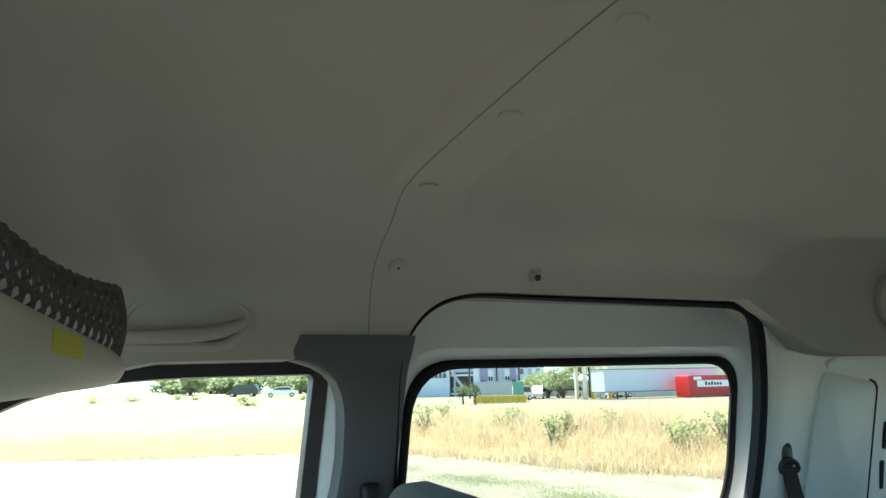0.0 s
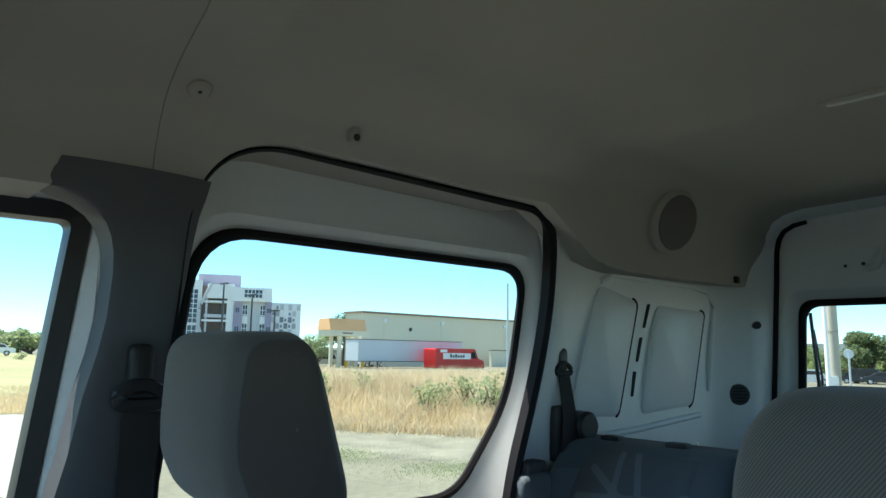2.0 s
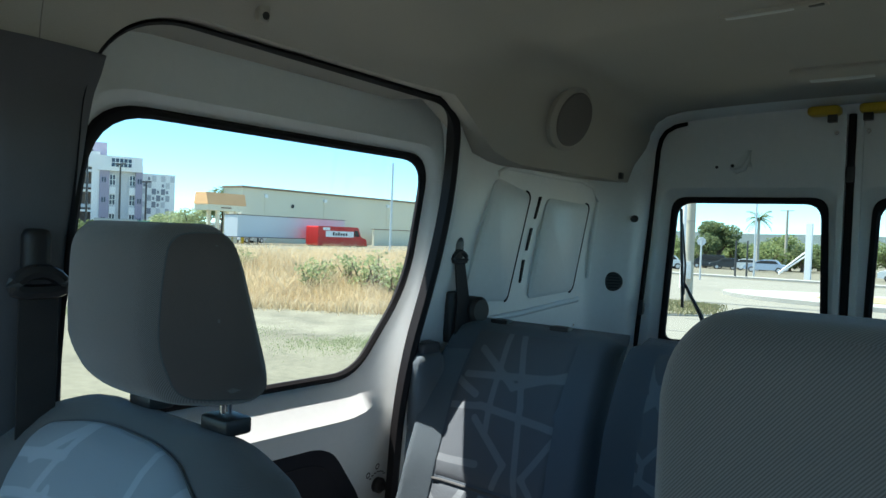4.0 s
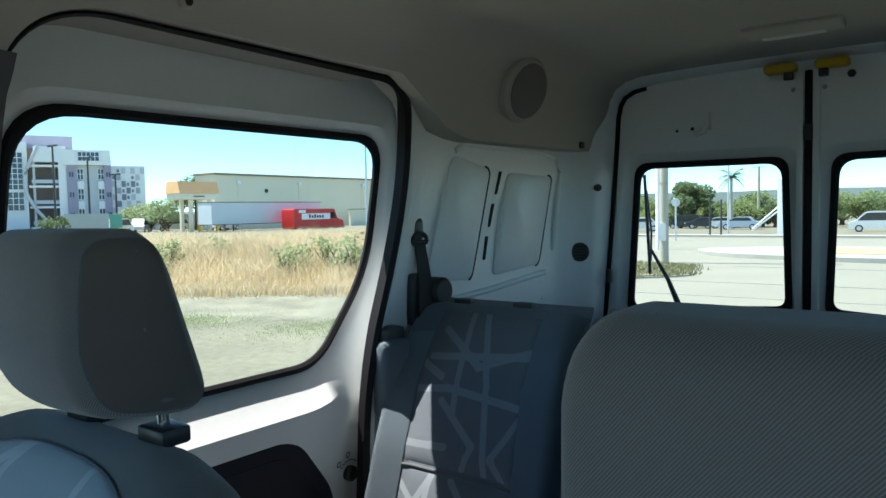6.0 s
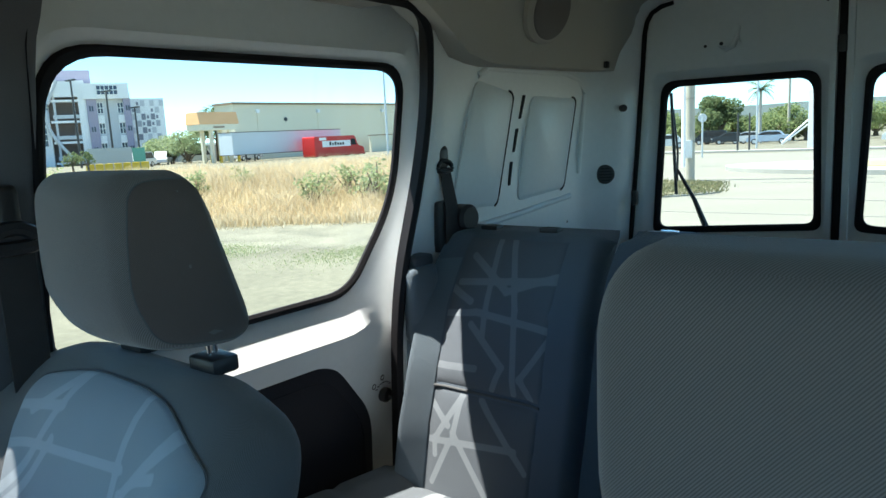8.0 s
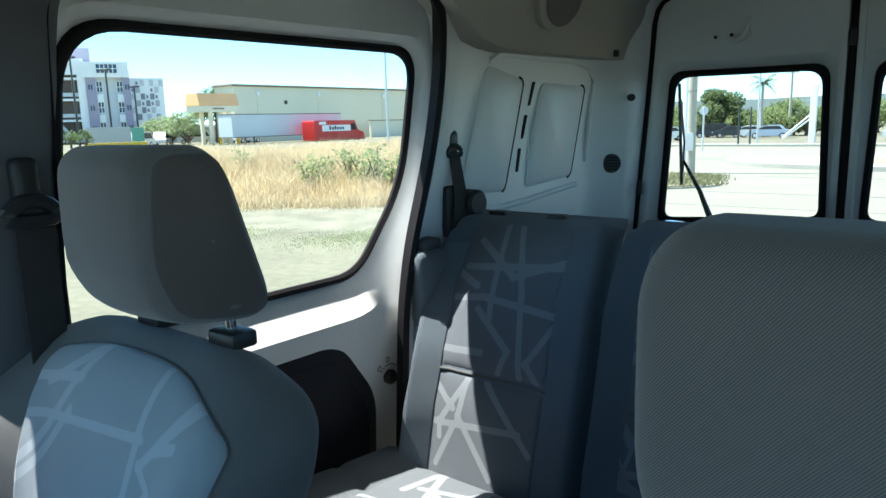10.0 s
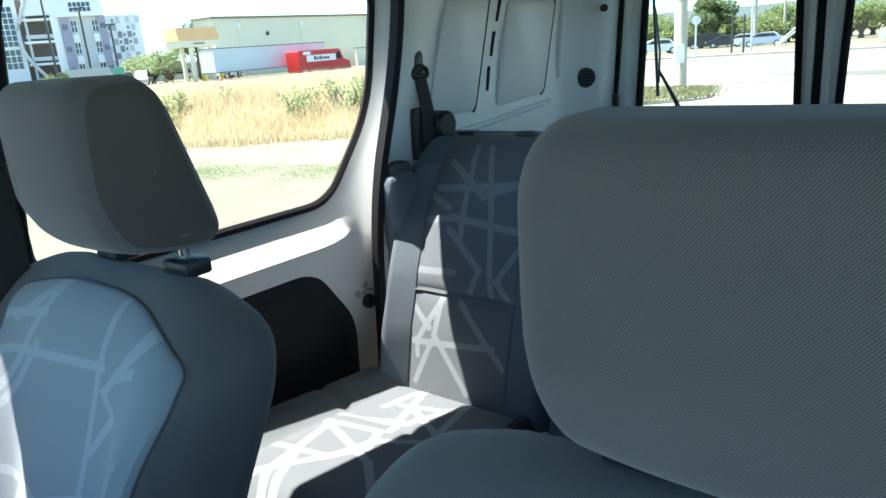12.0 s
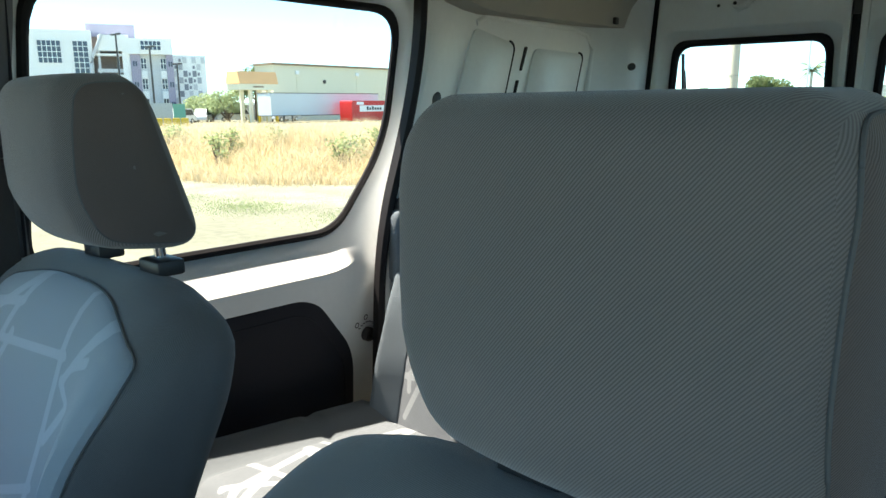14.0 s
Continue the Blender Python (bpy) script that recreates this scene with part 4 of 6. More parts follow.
def front_seat(at, slim, raised, label):
    """A front seat: slim narrows the far side of its headrest, raised draws the headrest up."""
    ob = thing("front_seat", label, "seat", "front seats", at)
    rest = Vector((0, -0.236, 1.432 + raised))
    w, h = 0.52, 0.674
    base = Vector((0.012, -0.085, 0.662))
    fn0 = back_bend(w, h, 15.5, 0.050)
    front = slab_front(w, h, 0.0625, 0.05)

    def fn(p):
        return tuple(Vector(fn0(p)) + base)
    back = part("backrest", rbox((w, 0.125, h), (0, 0, 0), 0.050, 24, fn), CLOTH_BACK, ob)
    ins = rounded([(-0.240, 0.622), (-0.10, 0.652), (0.06, 0.654), (0.154, 0.632), (0.155, 0.52), (0.151, 0.38), (0.150, 0.06), (-0.215, 0.06), (-0.240, 0.38), (-0.246, 0.52)], [0.022, 0.05, 0.05, 0.022, 0.08, 0.08, 0.03, 0.03, 0.08, 0.08], 8)
    part("insert", patch(ins, fn, front, h, 0.006), WEB_FRONT, back, "blue-grey cloth with a pale web pattern, lightened as if window-lit")
    part("piping", tube(on_bend([(p.x, p.y) for p in ins], fn, lambda x, z: front(x, z) + 0.0015, h), 0.0013, 6, True), STITCH, back)
    cush = part("cushion", rbox((0.50, 0.52, 0.16), (0, 0.20, 0.72), 0.06, 12, lambda p: (p[0], p[1], p[2] + 0.06 * (p[1] / 0.52) + (0.025 * smooth_step(0.6, 0.95, abs(p[0]) / 0.25) if p[2] > 0 else 0))), CLOTH, ob)
    part("pedestal", rbox((0.40, 0.44, 0.16), (0, 0.18, 0.575), 0.02, 3), TRIM_DARK, ob)
    hr = part("headrest", rbox((0.236, 0.098, 0.192), (-0.008, 0, 0), 0.028, 18, lambda p: tuple(Vector(headrest_bend(p, slim)) + rest)), CLOTH, ob)
    half = Vector((0.118, 0.049, 0.096))

    def on_side(y, z, proud):
        """A place on the inner side of the headrest."""
        p = Vector((-half.x, y, z))
        q = Vector([max(-h_ + 0.028, min(h_ - 0.028, c)) for c, h_ in zip(p, half)])
        p = q + (p - q).normalized() * (0.028 + proud)
        return Vector(headrest_bend(p, slim)) + rest + Vector((-0.008, 0, 0))
    outline = rounded([(-0.044, 0.093), (0.030, 0.093), (0.047, 0.045), (0.047, -0.050), (0.034, -0.093), (-0.044, -0.093)], [0.02, 0.04, 0.05, 0.05, 0.035, 0.02], 8)
    rings = [[on_side(-0.006 + (p.x + 0.006) * q, p.y * q, d) for p in outline] for q, d in ((1.0, -0.0015), (0.985, 0.0012), (0.9, 0.0014), (0.7, 0.0014), (0.45, 0.0014), (0.2, 0.0014), (0.02, 0.0014))]
    part("side_panel", loft(rings), CLOTH_SHADED, hr, "side panel with warm shade put into its grey cloth")
    part("seam", tube([on_side(p.x, p.y, 0.0006) for p in outline], 0.0011, 6, True), STITCH, hr)
    for s in (-1, 1):
        part("post", tube([(s * 0.075 - 0.008, -0.286, 1.28), (s * 0.075 - 0.008, -0.283, 1.36 + raised)], 0.0065, 14), CHROME, hr, "chrome post")
        part("collar", rbox((0.048, 0.034, 0.020), (s * 0.075 - 0.008, -0.285, 1.316), 0.005, 4), BLACK, ob, "black plastic collar")
    return ob


passenger_seat = front_seat((0.390, 0, 0), 1.0, 0.0, "grey cloth front seat with a web-patterned backrest")
passenger_seat.matrix_world = Matrix.Translation((-0.335, 0.135, 1.535)) @ Matrix.Scale(1.107, 4) @ Matrix.Translation((0.335 + 0.390, -0.135, -1.535))
front_seat((-0.305, 0.024, -0.0495), 0.0, 0.015, "grey cloth front seat with its headrest drawn up")


RECLINE = [(0.60, -0.965), (0.70, -0.985), (0.77, -1.0), (0.90, -1.03), (1.02, -1.075), (1.15, -1.15), (1.30, -1.283)]


def bench_front(x, z, lo, hi):
    """Where the front of a bench backrest stands: a curved recline, with bolsters along both sides."""
    y = table(RECLINE, z)
    out = max(0.0, min(1.0, (x - hi + 0.074) / 0.058)) * math.sqrt(max(0.0, 1 - max(0.0, (x - hi + 0.016) / 0.016) ** 2))
    inn = smooth_step(lo + 0.115, lo + 0.085, x) * math.sqrt(max(0.0, 1 - max(0.0, (lo + 0.035 - x) / 0.035) ** 2))
    edge = max(0.0, 1 - min(x - lo, hi - x) / 0.022)
    return y + 0.046 * out + 0.008 * inn - 0.02 * edge ** 2


def bench_section(lo, hi, panels, label, right):
    """One section of the rear bench: a reclined backrest and its cushion. lo, hi: its sides at the foot; panels: patterned cloth from x to x."""
    ob = thing("bench_seat", label, "seat", "rear bench sections", ((lo + hi) / 2, -1.0, 0.60))
    o = Vector(ob.location)

    def sway(x, z):
        """The backrest shifts towards the side of the van as it rises."""
        return x + 0.038 * smooth_step(0.95, 1.32, z)
    ts = [-1 + 2 * i / 40 for i in range(41)]
    xs = [lo + (hi - lo) * (0.5 + 0.5 * math.copysign(abs(t) ** 0.75, t)) for t in ts]
    rows = []
    for z, back, drop in [(0.64, 0, 0), (0.72, 0, 0), (0.80, 0, 0), (0.88, 0, 0), (0.95, 0, 0), (1.00, 0, 0), (1.05, 0, 0), (1.10, 0, 0), (1.15, 0, 0), (1.20, 0, 0), (1.25, 0, 0), (1.28, 0.002, 0), (1.297, 0.009, 0), (1.306, 0.020, 0), (1.310, 0.04, 0)]:
        row = []
        for x in xs:
            side = max(0.0, 1 - min(x - lo, hi - x) / 0.05) ** 2 * smooth_step(1.15, 1.31, z) * 0.022
            row.append(Vector((sway(x, z), bench_front(x, z, lo, hi) - back, z - side)) - o)
        deep = table(RECLINE, z) - 0.10
        row += [Vector((sway(x, z), deep, z)) - o for x in (hi - 0.012, (lo + hi) / 2, lo + 0.012)]
        rows.append(row)
    bm = loft(rows)
    bm.faces.new([bm.verts.new(p) for p in rows[-1]])
    bmesh.ops.remove_doubles(bm, verts=bm.verts, dist=0.0003)
    back = part("backrest", bm, CLOTH_BLUE, ob)
    if right:
        strip = []
        for z in span(0.66, 1.296, 22):
            round_off = 0.03 * smooth_step(1.24, 1.30, z)
            strip.append([Vector((sway(x, z) + 0.001, bench_front(x, z, lo, hi) + 0.003 - round_off * 0.5, z - max(0.0, 1 - (hi - x) / 0.05) ** 2 * smooth_step(1.15, 1.31, z) * 0.022)) - o for x in span(hi - 0.070, hi, 14)] + [Vector((sway(hi, z) + 0.002, table(RECLINE, z) - 0.09, z)) - o])
        part("bolster", loft(strip, False), CLOTH_SIDE, back, "grey-blue side bolster")
        part("hinge_cover", rbox((0.03, 0.07, 0.05), Vector((hi - 0.005, -1.0, 0.745)) - o, 0.010, 4), BLACK, ob)
    for x0, x1 in panels:
        for z0, z1 in ((0.70, 0.976), (0.986, 1.292)):
            grid = []
            n = 14
            for z in [z0 + (z1 - z0) * (0.5 - 0.5 * math.cos(math.pi * i / n)) for i in range(n + 1)]:
                rim = min(z - z0, z1 - z) if z1 < 1.2 else z - z0
                row = []
                for x in [x0 + (x1 - x0) * (0.5 - 0.5 * math.cos(math.pi * i / n)) for i in range(n + 1)]:
                    lift = 0.008 * math.sqrt(min(1.0, max(0.0, min(rim, x - x0, x1 - x)) / 0.03)) - 0.002
                    row.append(Vector((sway(x, z), bench_front(x, z, lo, hi) + lift - 0.006 * smooth_step(1.27, 1.292, z), z)) - o)
                grid.append(row)
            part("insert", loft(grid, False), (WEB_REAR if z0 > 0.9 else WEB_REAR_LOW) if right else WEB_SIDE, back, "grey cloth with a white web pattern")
        for z in (0.981, ):
            part("seam", tube([Vector((sway(x, z), bench_front(x, z, lo, hi) + 0.001, z)) - o for x in span(x0, x1, 12)], 0.003, 6), STITCH, back)
    if right:
        for x in (0.43, 0.60):
            part("headrest_socket", rbox((0.05, 0.03, 0.014), Vector((sway(x, 1.3), -1.325, 1.312)) - o, 0.004, 3), BLACK, ob)
    w, d = hi - lo, 0.55
    far = hi + 0.035 if right else hi

    def cf(x, y, lift=0.0):
        """The top of the cushion: a shallow pan with a raised outer edge and a crease across."""
        v = (y + 1.0) / d
        z = 0.757 + 0.13 * (y + 1.0) - 0.05 * smooth_step(0.85, 1.0, v) ** 2 - 0.007 * math.exp(-((y + 0.80) / 0.012) ** 2) - 0.012 * smooth_step(0.06, 0.0, v)
        if right:
            z += 0.034 * smooth_step(hi - 0.072, hi + 0.0, x) - 0.02 * smooth_step(hi + 0.02, hi + 0.04, x)
        z -= 0.02 * smooth_step(lo + 0.03, lo, x)
        return Vector((x, y, z + lift)) - o

    rows = []
    for i in range(29):
        y = -1.03 + (d + 0.03) * i / 28
        rows.append([Vector((lo, y, 0.60)) - o] + [cf(x, y) for x in span(lo, far, 36)] + [Vector((far + 0.004, y, 0.60)) - o])
    bm = loft(rows, False)
    bm.faces.new([bm.verts.new(p) for p in rows[-1]])
    body = part("cushion", bm, CLOTH_PALE, ob)
    a0, a1 = lo + 0.02, hi - 0.062
    rows = []
    for i in range(31):
        y = -0.998 + (d - 0.004) * i / 30
        rows.append([cf(x, y, 0.0035 * math.sqrt(min(1.0, min(x - a0, a1 - x) / 0.012))) for x in span(a0, a1, 34)])
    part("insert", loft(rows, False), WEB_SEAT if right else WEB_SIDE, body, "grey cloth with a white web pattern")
    part("base", rbox((w * 0.9, d * 0.85, 0.12), Vector(((lo + hi) / 2, -0.74, 0.56)) - o, 0.02, 3), TRIM_DARK, ob)
    return ob


bench_section(0.268, 0.700, [(0.352, 0.632)], "single rear seat with a white web pattern", True)
bench_section(-0.70, 0.246, [(-0.10, 0.176), (-0.60, -0.30)], "double rear seat with a white web pattern", False)


def buckle():
    ob = thing("belt_buckle", "black seat belt buckle between the cushions", "buckle")
    part("stalk", tube([(0.285, -1.02, 0.68), (0.29, -0.99, 0.735), (0.295, -0.965, 0.752)], 0.010, 8), BLACK, ob)
    part("case", rbox((0.030, 0.055, 0.024), (0.298, -0.95, 0.765), 0.006, 4), BLACK, ob)
    part("button", rbox((0.020, 0.008, 0.014), (0.298, -0.92, 0.768), 0.003, 2), material("red_plastic", (0.5, 0.02, 0.02), 0.4), ob, "red release button")


buckle()


# ---- outside: the ground ----
EYE = (-0.34, 0.13)


def spot(az, r, z=None):
    """A place by its bearing, in degrees from the van's right side towards its tail, and its distance from the driver's seat."""
    x, y = EYE[0] + r * math.cos(radians(az)), EYE[1] - r * math.sin(radians(az))
    return Vector((x, y, fall(x, y) if z is None else z))


VERGE = [(-25, 26), (-10, 22), (0, 20), (10, 19.5), (20, 18.0), (27, 16.0), (35, 14.0), (45, 13.3), (55, 13.4), (62, 14.0)]


def fall(x, y):
    """The height of the ground: it drops gently away from the van, and swells under the tall grass."""
    back = smooth_step(1.3, 2.2, -y / (abs(x) + 1.0)) if y < 0 else 0.0
    z = -0.017 * max(0.0, min(90.0, -y - 15)) * back - 0.006 * max(0.0, min(90.0, x - 15)) * (1 - back)
    dx, dy = x - EYE[0], y - EYE[1]
    r, az = math.hypot(dx, dy), math.degrees(math.atan2(-dy, dx))
    z += 0.016 * max(0.0, min(95.0, r - 30)) * smooth_step(17, 9, az) * smooth_step(-60, -40, az)
    if -20 < az < 64 and r < 60:
        d = r - table(VERGE, az)
        z += 0.45 * smooth_step(0, 4.5, d) * smooth_step(26, 12, d) * smooth_step(12, 24, az) * smooth_step(63, 57, az)
    return z


def straw(name, colours, rough=0.9):
    """Blades whose colour changes from one to the next."""
    m = bpy.data.materials.new(name)
    m.use_nodes = True
    nt = m.node_tree
    g, rp = nt.nodes.new("ShaderNodeNewGeometry"), nt.nodes.new("ShaderNodeValToRGB")
    rp.color_ramp.elements[0].color, rp.color_ramp.elements[1].color = (*colours[0], 1), (*colours[-1], 1)
    for i, c in enumerate(colours[1:-1]):
        rp.color_ramp.elements.new((i + 1) / (len(colours) - 1)).color = (*c, 1)
    nt.links.new(g.outputs["Random Per Island"], rp.inputs[0])
    b = nt.nodes["Principled BSDF"]
    b.inputs["Roughness"].default_value = rough
    b.inputs["Specular IOR Level"].default_value = 0.25
    nt.links.new(rp.outputs[0], b.inputs["Base Color"])
    tl, mx = nt.nodes.new("ShaderNodeBsdfTranslucent"), nt.nodes.new("ShaderNodeMixShader")
    nt.links.new(rp.outputs[0], tl.inputs[0])
    mx.inputs[0].default_value = 0.5
    nt.links.new(b.outputs[0], mx.inputs[1])
    nt.links.new(tl.outputs[0], mx.inputs[2])
    nt.links.new(mx.outputs[0], nt.nodes["Material Output"].inputs[0])
    return m


GROUND = material("dusty_ground", (0.174, 0.160, 0.113), 0.95, 0, 0.32, 0.6, 9, 0.4, 0.02)
GRAVEL = material("pale_gravel", (0.203, 0.188, 0.138), 0.95, 0, 0.5, 1.6, 22, 0.6, 0.02)
KERB = material("pale_concrete", (0.38, 0.37, 0.33), 0.85, 0, 0.12, 1.5, 30, 0.2, 0.005)
STRAW = straw("dry_grass_blades", [(0.64, 0.52, 0.33), (0.72, 0.60, 0.41), (0.52, 0.40, 0.25), (0.76, 0.66, 0.49)])
SHRUB_LEAF = straw("shrub_leaves", [(0.33, 0.38, 0.19), (0.41, 0.45, 0.25), (0.27, 0.33, 0.15)])
LEAF = straw("tree_leaves", [(0.15, 0.20, 0.09), (0.20, 0.25, 0.12), (0.12, 0.16, 0.075), (0.24, 0.28, 0.14)])
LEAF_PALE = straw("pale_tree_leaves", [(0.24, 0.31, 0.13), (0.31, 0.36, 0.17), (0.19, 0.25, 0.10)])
# leaf green lightened in its colour to stand in for sun and haze
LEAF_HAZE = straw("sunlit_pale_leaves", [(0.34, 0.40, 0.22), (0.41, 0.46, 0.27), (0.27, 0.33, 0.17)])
BARK = material("grey_bark", (0.16, 0.12, 0.09), 0.95, 0, 0.2, 3, 20, 0.5, 0.02)


def ground_sheet(name, xs, ys, mat, lift, label):
    vs = [(x, y, fall(x, y) + lift) for y in ys for x in xs]
    n = len(xs)
    fs = [(j * n + i, j * n + i + 1, (j + 1) * n + i + 1, (j + 1) * n + i) for j in range(len(ys) - 1) for i in range(n - 1)]
    me = bpy.data.meshes.new(name)
    me.from_pydata(vs, [], fs)
    return tagged(sheet(name, me, mat, None, "", True), label, "ground", kind="structure")


FAR = [3500, 1500, 700, 350, 200]
XS = [-v for v in FAR] + span(-120, -6, 12) + span(-4, 44, 48) + span(50, 130, 14) + FAR[::-1]
YS = [-v for v in FAR] + span(-130, -50, 14) + span(-44, 10, 54) + span(20, 120, 10) + FAR[::-1]
ground_sheet("ground", XS, YS, GROUND, 0.0, "pale dusty open ground around the van")


def band(name, near, far_, a0, a1, mat, lift, label, n=60):
    """A strip of ground along the verge, between two distances from its edge."""
    vs, rng = [], random.Random(5)
    for i in range(n + 1):
        az = a0 + (a1 - a0) * i / n
        for k in range(5):
            d = near + (far_ - near) * k / 4 + (rng.uniform(-0.35, 0.35) if k in (0, 4) else 0)
            p = spot(az, table(VERGE, az) + d)
            vs.append((p.x, p.y, p.z + lift))
    fs = [(i * 5 + k, i * 5 + k + 1, (i + 1) * 5 + k + 1, (i + 1) * 5 + k) for i in range(n) for k in range(4)]
    me = bpy.data.meshes.new(name)
    me.from_pydata(vs, [], fs)
    return tagged(sheet(name, me, mat, None, "", True), label, "ground", kind="structure")


LITTER = material("straw_litter", (0.46, 0.37, 0.19), 0.95, 0, 0.3, 1.5, 20, 0.5, 0.02)
band("straw_ground", 0.2, 16, -20, 61, LITTER, 0.012, "straw-covered ground under the tall grass")
band("gravel_strip", -3.3, 0.4, -20, 61, GRAVEL, 0.003, "pale loose gravel along the foot of the grass")


def blades(name, spots, heights, mat, label, per=8, width=0.022, spread=0.16, seed=3, category="grass"):
    """Tufts of bent blades as one mesh."""
    rng = np.random.default_rng(seed)
    n = len(spots) * per
    base = np.repeat(np.array(spots), per, axis=0)
    h = np.repeat(np.array(heights), per) * rng.uniform(0.55, 1.1, n)
    base[:, :2] += rng.normal(0, spread, (n, 2))
    turn, bow = rng.uniform(0, 2 * np.pi, n), rng.uniform(0.1, 0.95, n) * h
    side = np.stack([np.cos(turn), np.sin(turn), np.zeros(n)], 1) * (width * rng.uniform(0.6, 1.4, n))[:, None]
    lean_ = rng.uniform(0, 2 * np.pi, n)
    out = np.stack([np.cos(lean_) * bow, np.sin(lean_) * bow, np.zeros(n)], 1)
    up = np.stack([np.zeros(n), np.zeros(n), h], 1)
    v = np.stack([base - side, base + side, base + up * 0.6 + out * 0.35 + side * 0.7, base + up * 0.6 + out * 0.35 - side * 0.7, base + up + out], 1).reshape(-1, 3)
    k = np.arange(n)[:, None] * 5
    quads = (k + np.array([[0, 1, 2, 3]])).tolist()
    tris = (k + np.array([[3, 2, 4]])).tolist()
    me = bpy.data.meshes.new(name)
    me.from_pydata(v.tolist(), [], quads + tris)
    return tagged(sheet(name, me, mat), label, category, kind="stuff")


def tall_grass():
    rng = random.Random(11)
    spots, hs = [], []
    while len(spots) < 13000:
        az = rng.uniform(-18, 61)
        d = 13 * rng.random() ** 1.7
        p = spot(az, table(VERGE, az) + d + rng.uniform(-0.2, 0.2))
        low = smooth_step(10, 24, az)
        spots.append(tuple(p))
        hs.append((0.20 + 0.46 * low) * (0.4 + 0.6 * smooth_step(0, 2.6, d)) * (0.8 + 0.45 * noise.noise(p * 0.6) + 0.25 * noise.noise(p * 2.3)))
    blades("dry_grass", spots, hs, STRAW, "tall dry straw-coloured grass on a low bank", 12, 0.0065, 0.24, 3)
    spots = [tuple(spot(az, table(VERGE, az) - 3.3 + rng.uniform(-0.4, 0.4) - 1.2 * rng.random() ** 3)) for az in [rng.uniform(5, 60) for _ in range(4200)]]
    spots = [p for p in spots if noise.noise(Vector(p) * 0.5) > 0.0]
    blades("weeds", spots, [0.022] * len(spots), SHRUB_LEAF, "low green weeds along the gravel edge", 12, 0.004, 0.30, 4)


tall_grass()


def leaf_cloud(lumps, count, size, rng):
    """Small leaf faces gathered in lumps: (centre, radii)."""
    vs, fs = [], []
    weight = [r[0] * r[1] for _, r in lumps]
    for _ in range(count):
        c, r = rng.choices(lumps, weight)[0]
        d = Vector((rng.gauss(0, 1), rng.gauss(0, 1), rng.gauss(0, 1))).normalized() * (rng.random() ** 0.35)
        p = Vector(c) + Vector((d.x * r[0], d.y * r[0], d.z * r[1]))
        a = Vector((rng.gauss(0, 1), rng.gauss(0, 1), rng.gauss(0, 0.6))).normalized()
        b = a.cross(Vector((rng.gauss(0, 1), rng.gauss(0, 1), rng.gauss(0, 1)))).normalized()
        s = size * rng.uniform(0.6, 1.3)
        i = len(vs)
        vs += [p - a * s, p + b * s * 0.55, p + a * s, p - b * s * 0.55]
        fs.append((i, i + 1, i + 2, i + 3))
    me = bpy.data.meshes.new("leaves")
    me.from_pydata(vs, [], fs)
    return me


def tree(at, height, wide, mat, label, seed, name="tree", leaves=1500, size=0.24, trunk=0.3):
    rng = random.Random(seed)
    ob = thing(name, label, "tree" if name == "tree" else "shrub", "trees" if name == "tree" else "shrubs", at)
    fork = height * trunk
    bm = tube([(0, 0, -0.3), (0.05, 0, fork * 0.6), (0.0, 0.05, fork)], [wide * 0.06, wide * 0.045, wide * 0.035], 7)
    lumps = []
    for k in range(9):
        a, q = rng.uniform(0, 6.28), wide * 0.5 * rng.random() ** 0.6 * 0.75
        z = fork + (height - fork) * rng.uniform(0.25, 0.82)
        q *= 1.1 - 0.5 * (z - fork) / (height - fork)
        c = (q * math.cos(a), q * math.sin(a), z)
        rr = wide * rng.uniform(0.15, 0.24)
        lumps.append((c, (rr, rr * 0.72)))
        tube([(0, 0.05, fork * 0.9), (c[0] * 0.5, c[1] * 0.5, (fork + z) / 2), c], [wide * 0.025, wide * 0.015, wide * 0.006], 5, False, bm)
    part("trunk", bm, BARK, ob)
    sheet("crown", leaf_cloud(lumps, leaves, size, rng), mat, ob)
    return ob


def shrub(az, d, height, wide, seed):
    at = spot(az, table(VERGE, az) + d)
    tree(at, height * 0.8, wide * 0.95, SHRUB_LEAF, "green leafy shrub in the dry grass", seed, "shrub", 240, 0.046, 0.08)


for i, (az, d, h, w) in enumerate([(31.6, 1.6, 1.25, 0.95), (32.4, 2.6, 1.1, 0.8), (41.2, 1.6, 1.0, 1.2), (42.0, 2.4, 0.9, 1.0), (44.4, 2.4, 1.0, 1.2), (45.6, 2.0, 1.2, 1.3), (46.6, 1.8, 1.4, 1.3), (47.8, 1.4, 1.2, 1.5), (49.5, 1.2, 1.2, 1.3), (27.8, 3.2, 1.0, 1.1), (28.6, 4.2, 0.9, 1.3), (21.3, 3.0, 1.1, 1.2), (22.6, 4.5, 1.0, 1.4), (35.6, 4.0, 0.9, 1.0)]):
    shrub(az, d, h, w, 40 + i)

band("dry_field", 6, 105, -60, 15, material("dry_field_grass", (0.31, 0.28, 0.14), 0.95, 0, 0.3, 0.15, 3, 0.4, 0.03), 0.03, "pale dry grass field ahead of the van")
band("concrete_apron", -11, -0.6, -60, 15, material("pale_concrete_apron", (0.34, 0.325, 0.28), 0.9, 0, 0.12, 0.4, 9, 0.2, 0.01), 0.016, "pale concrete apron ahead of the van")

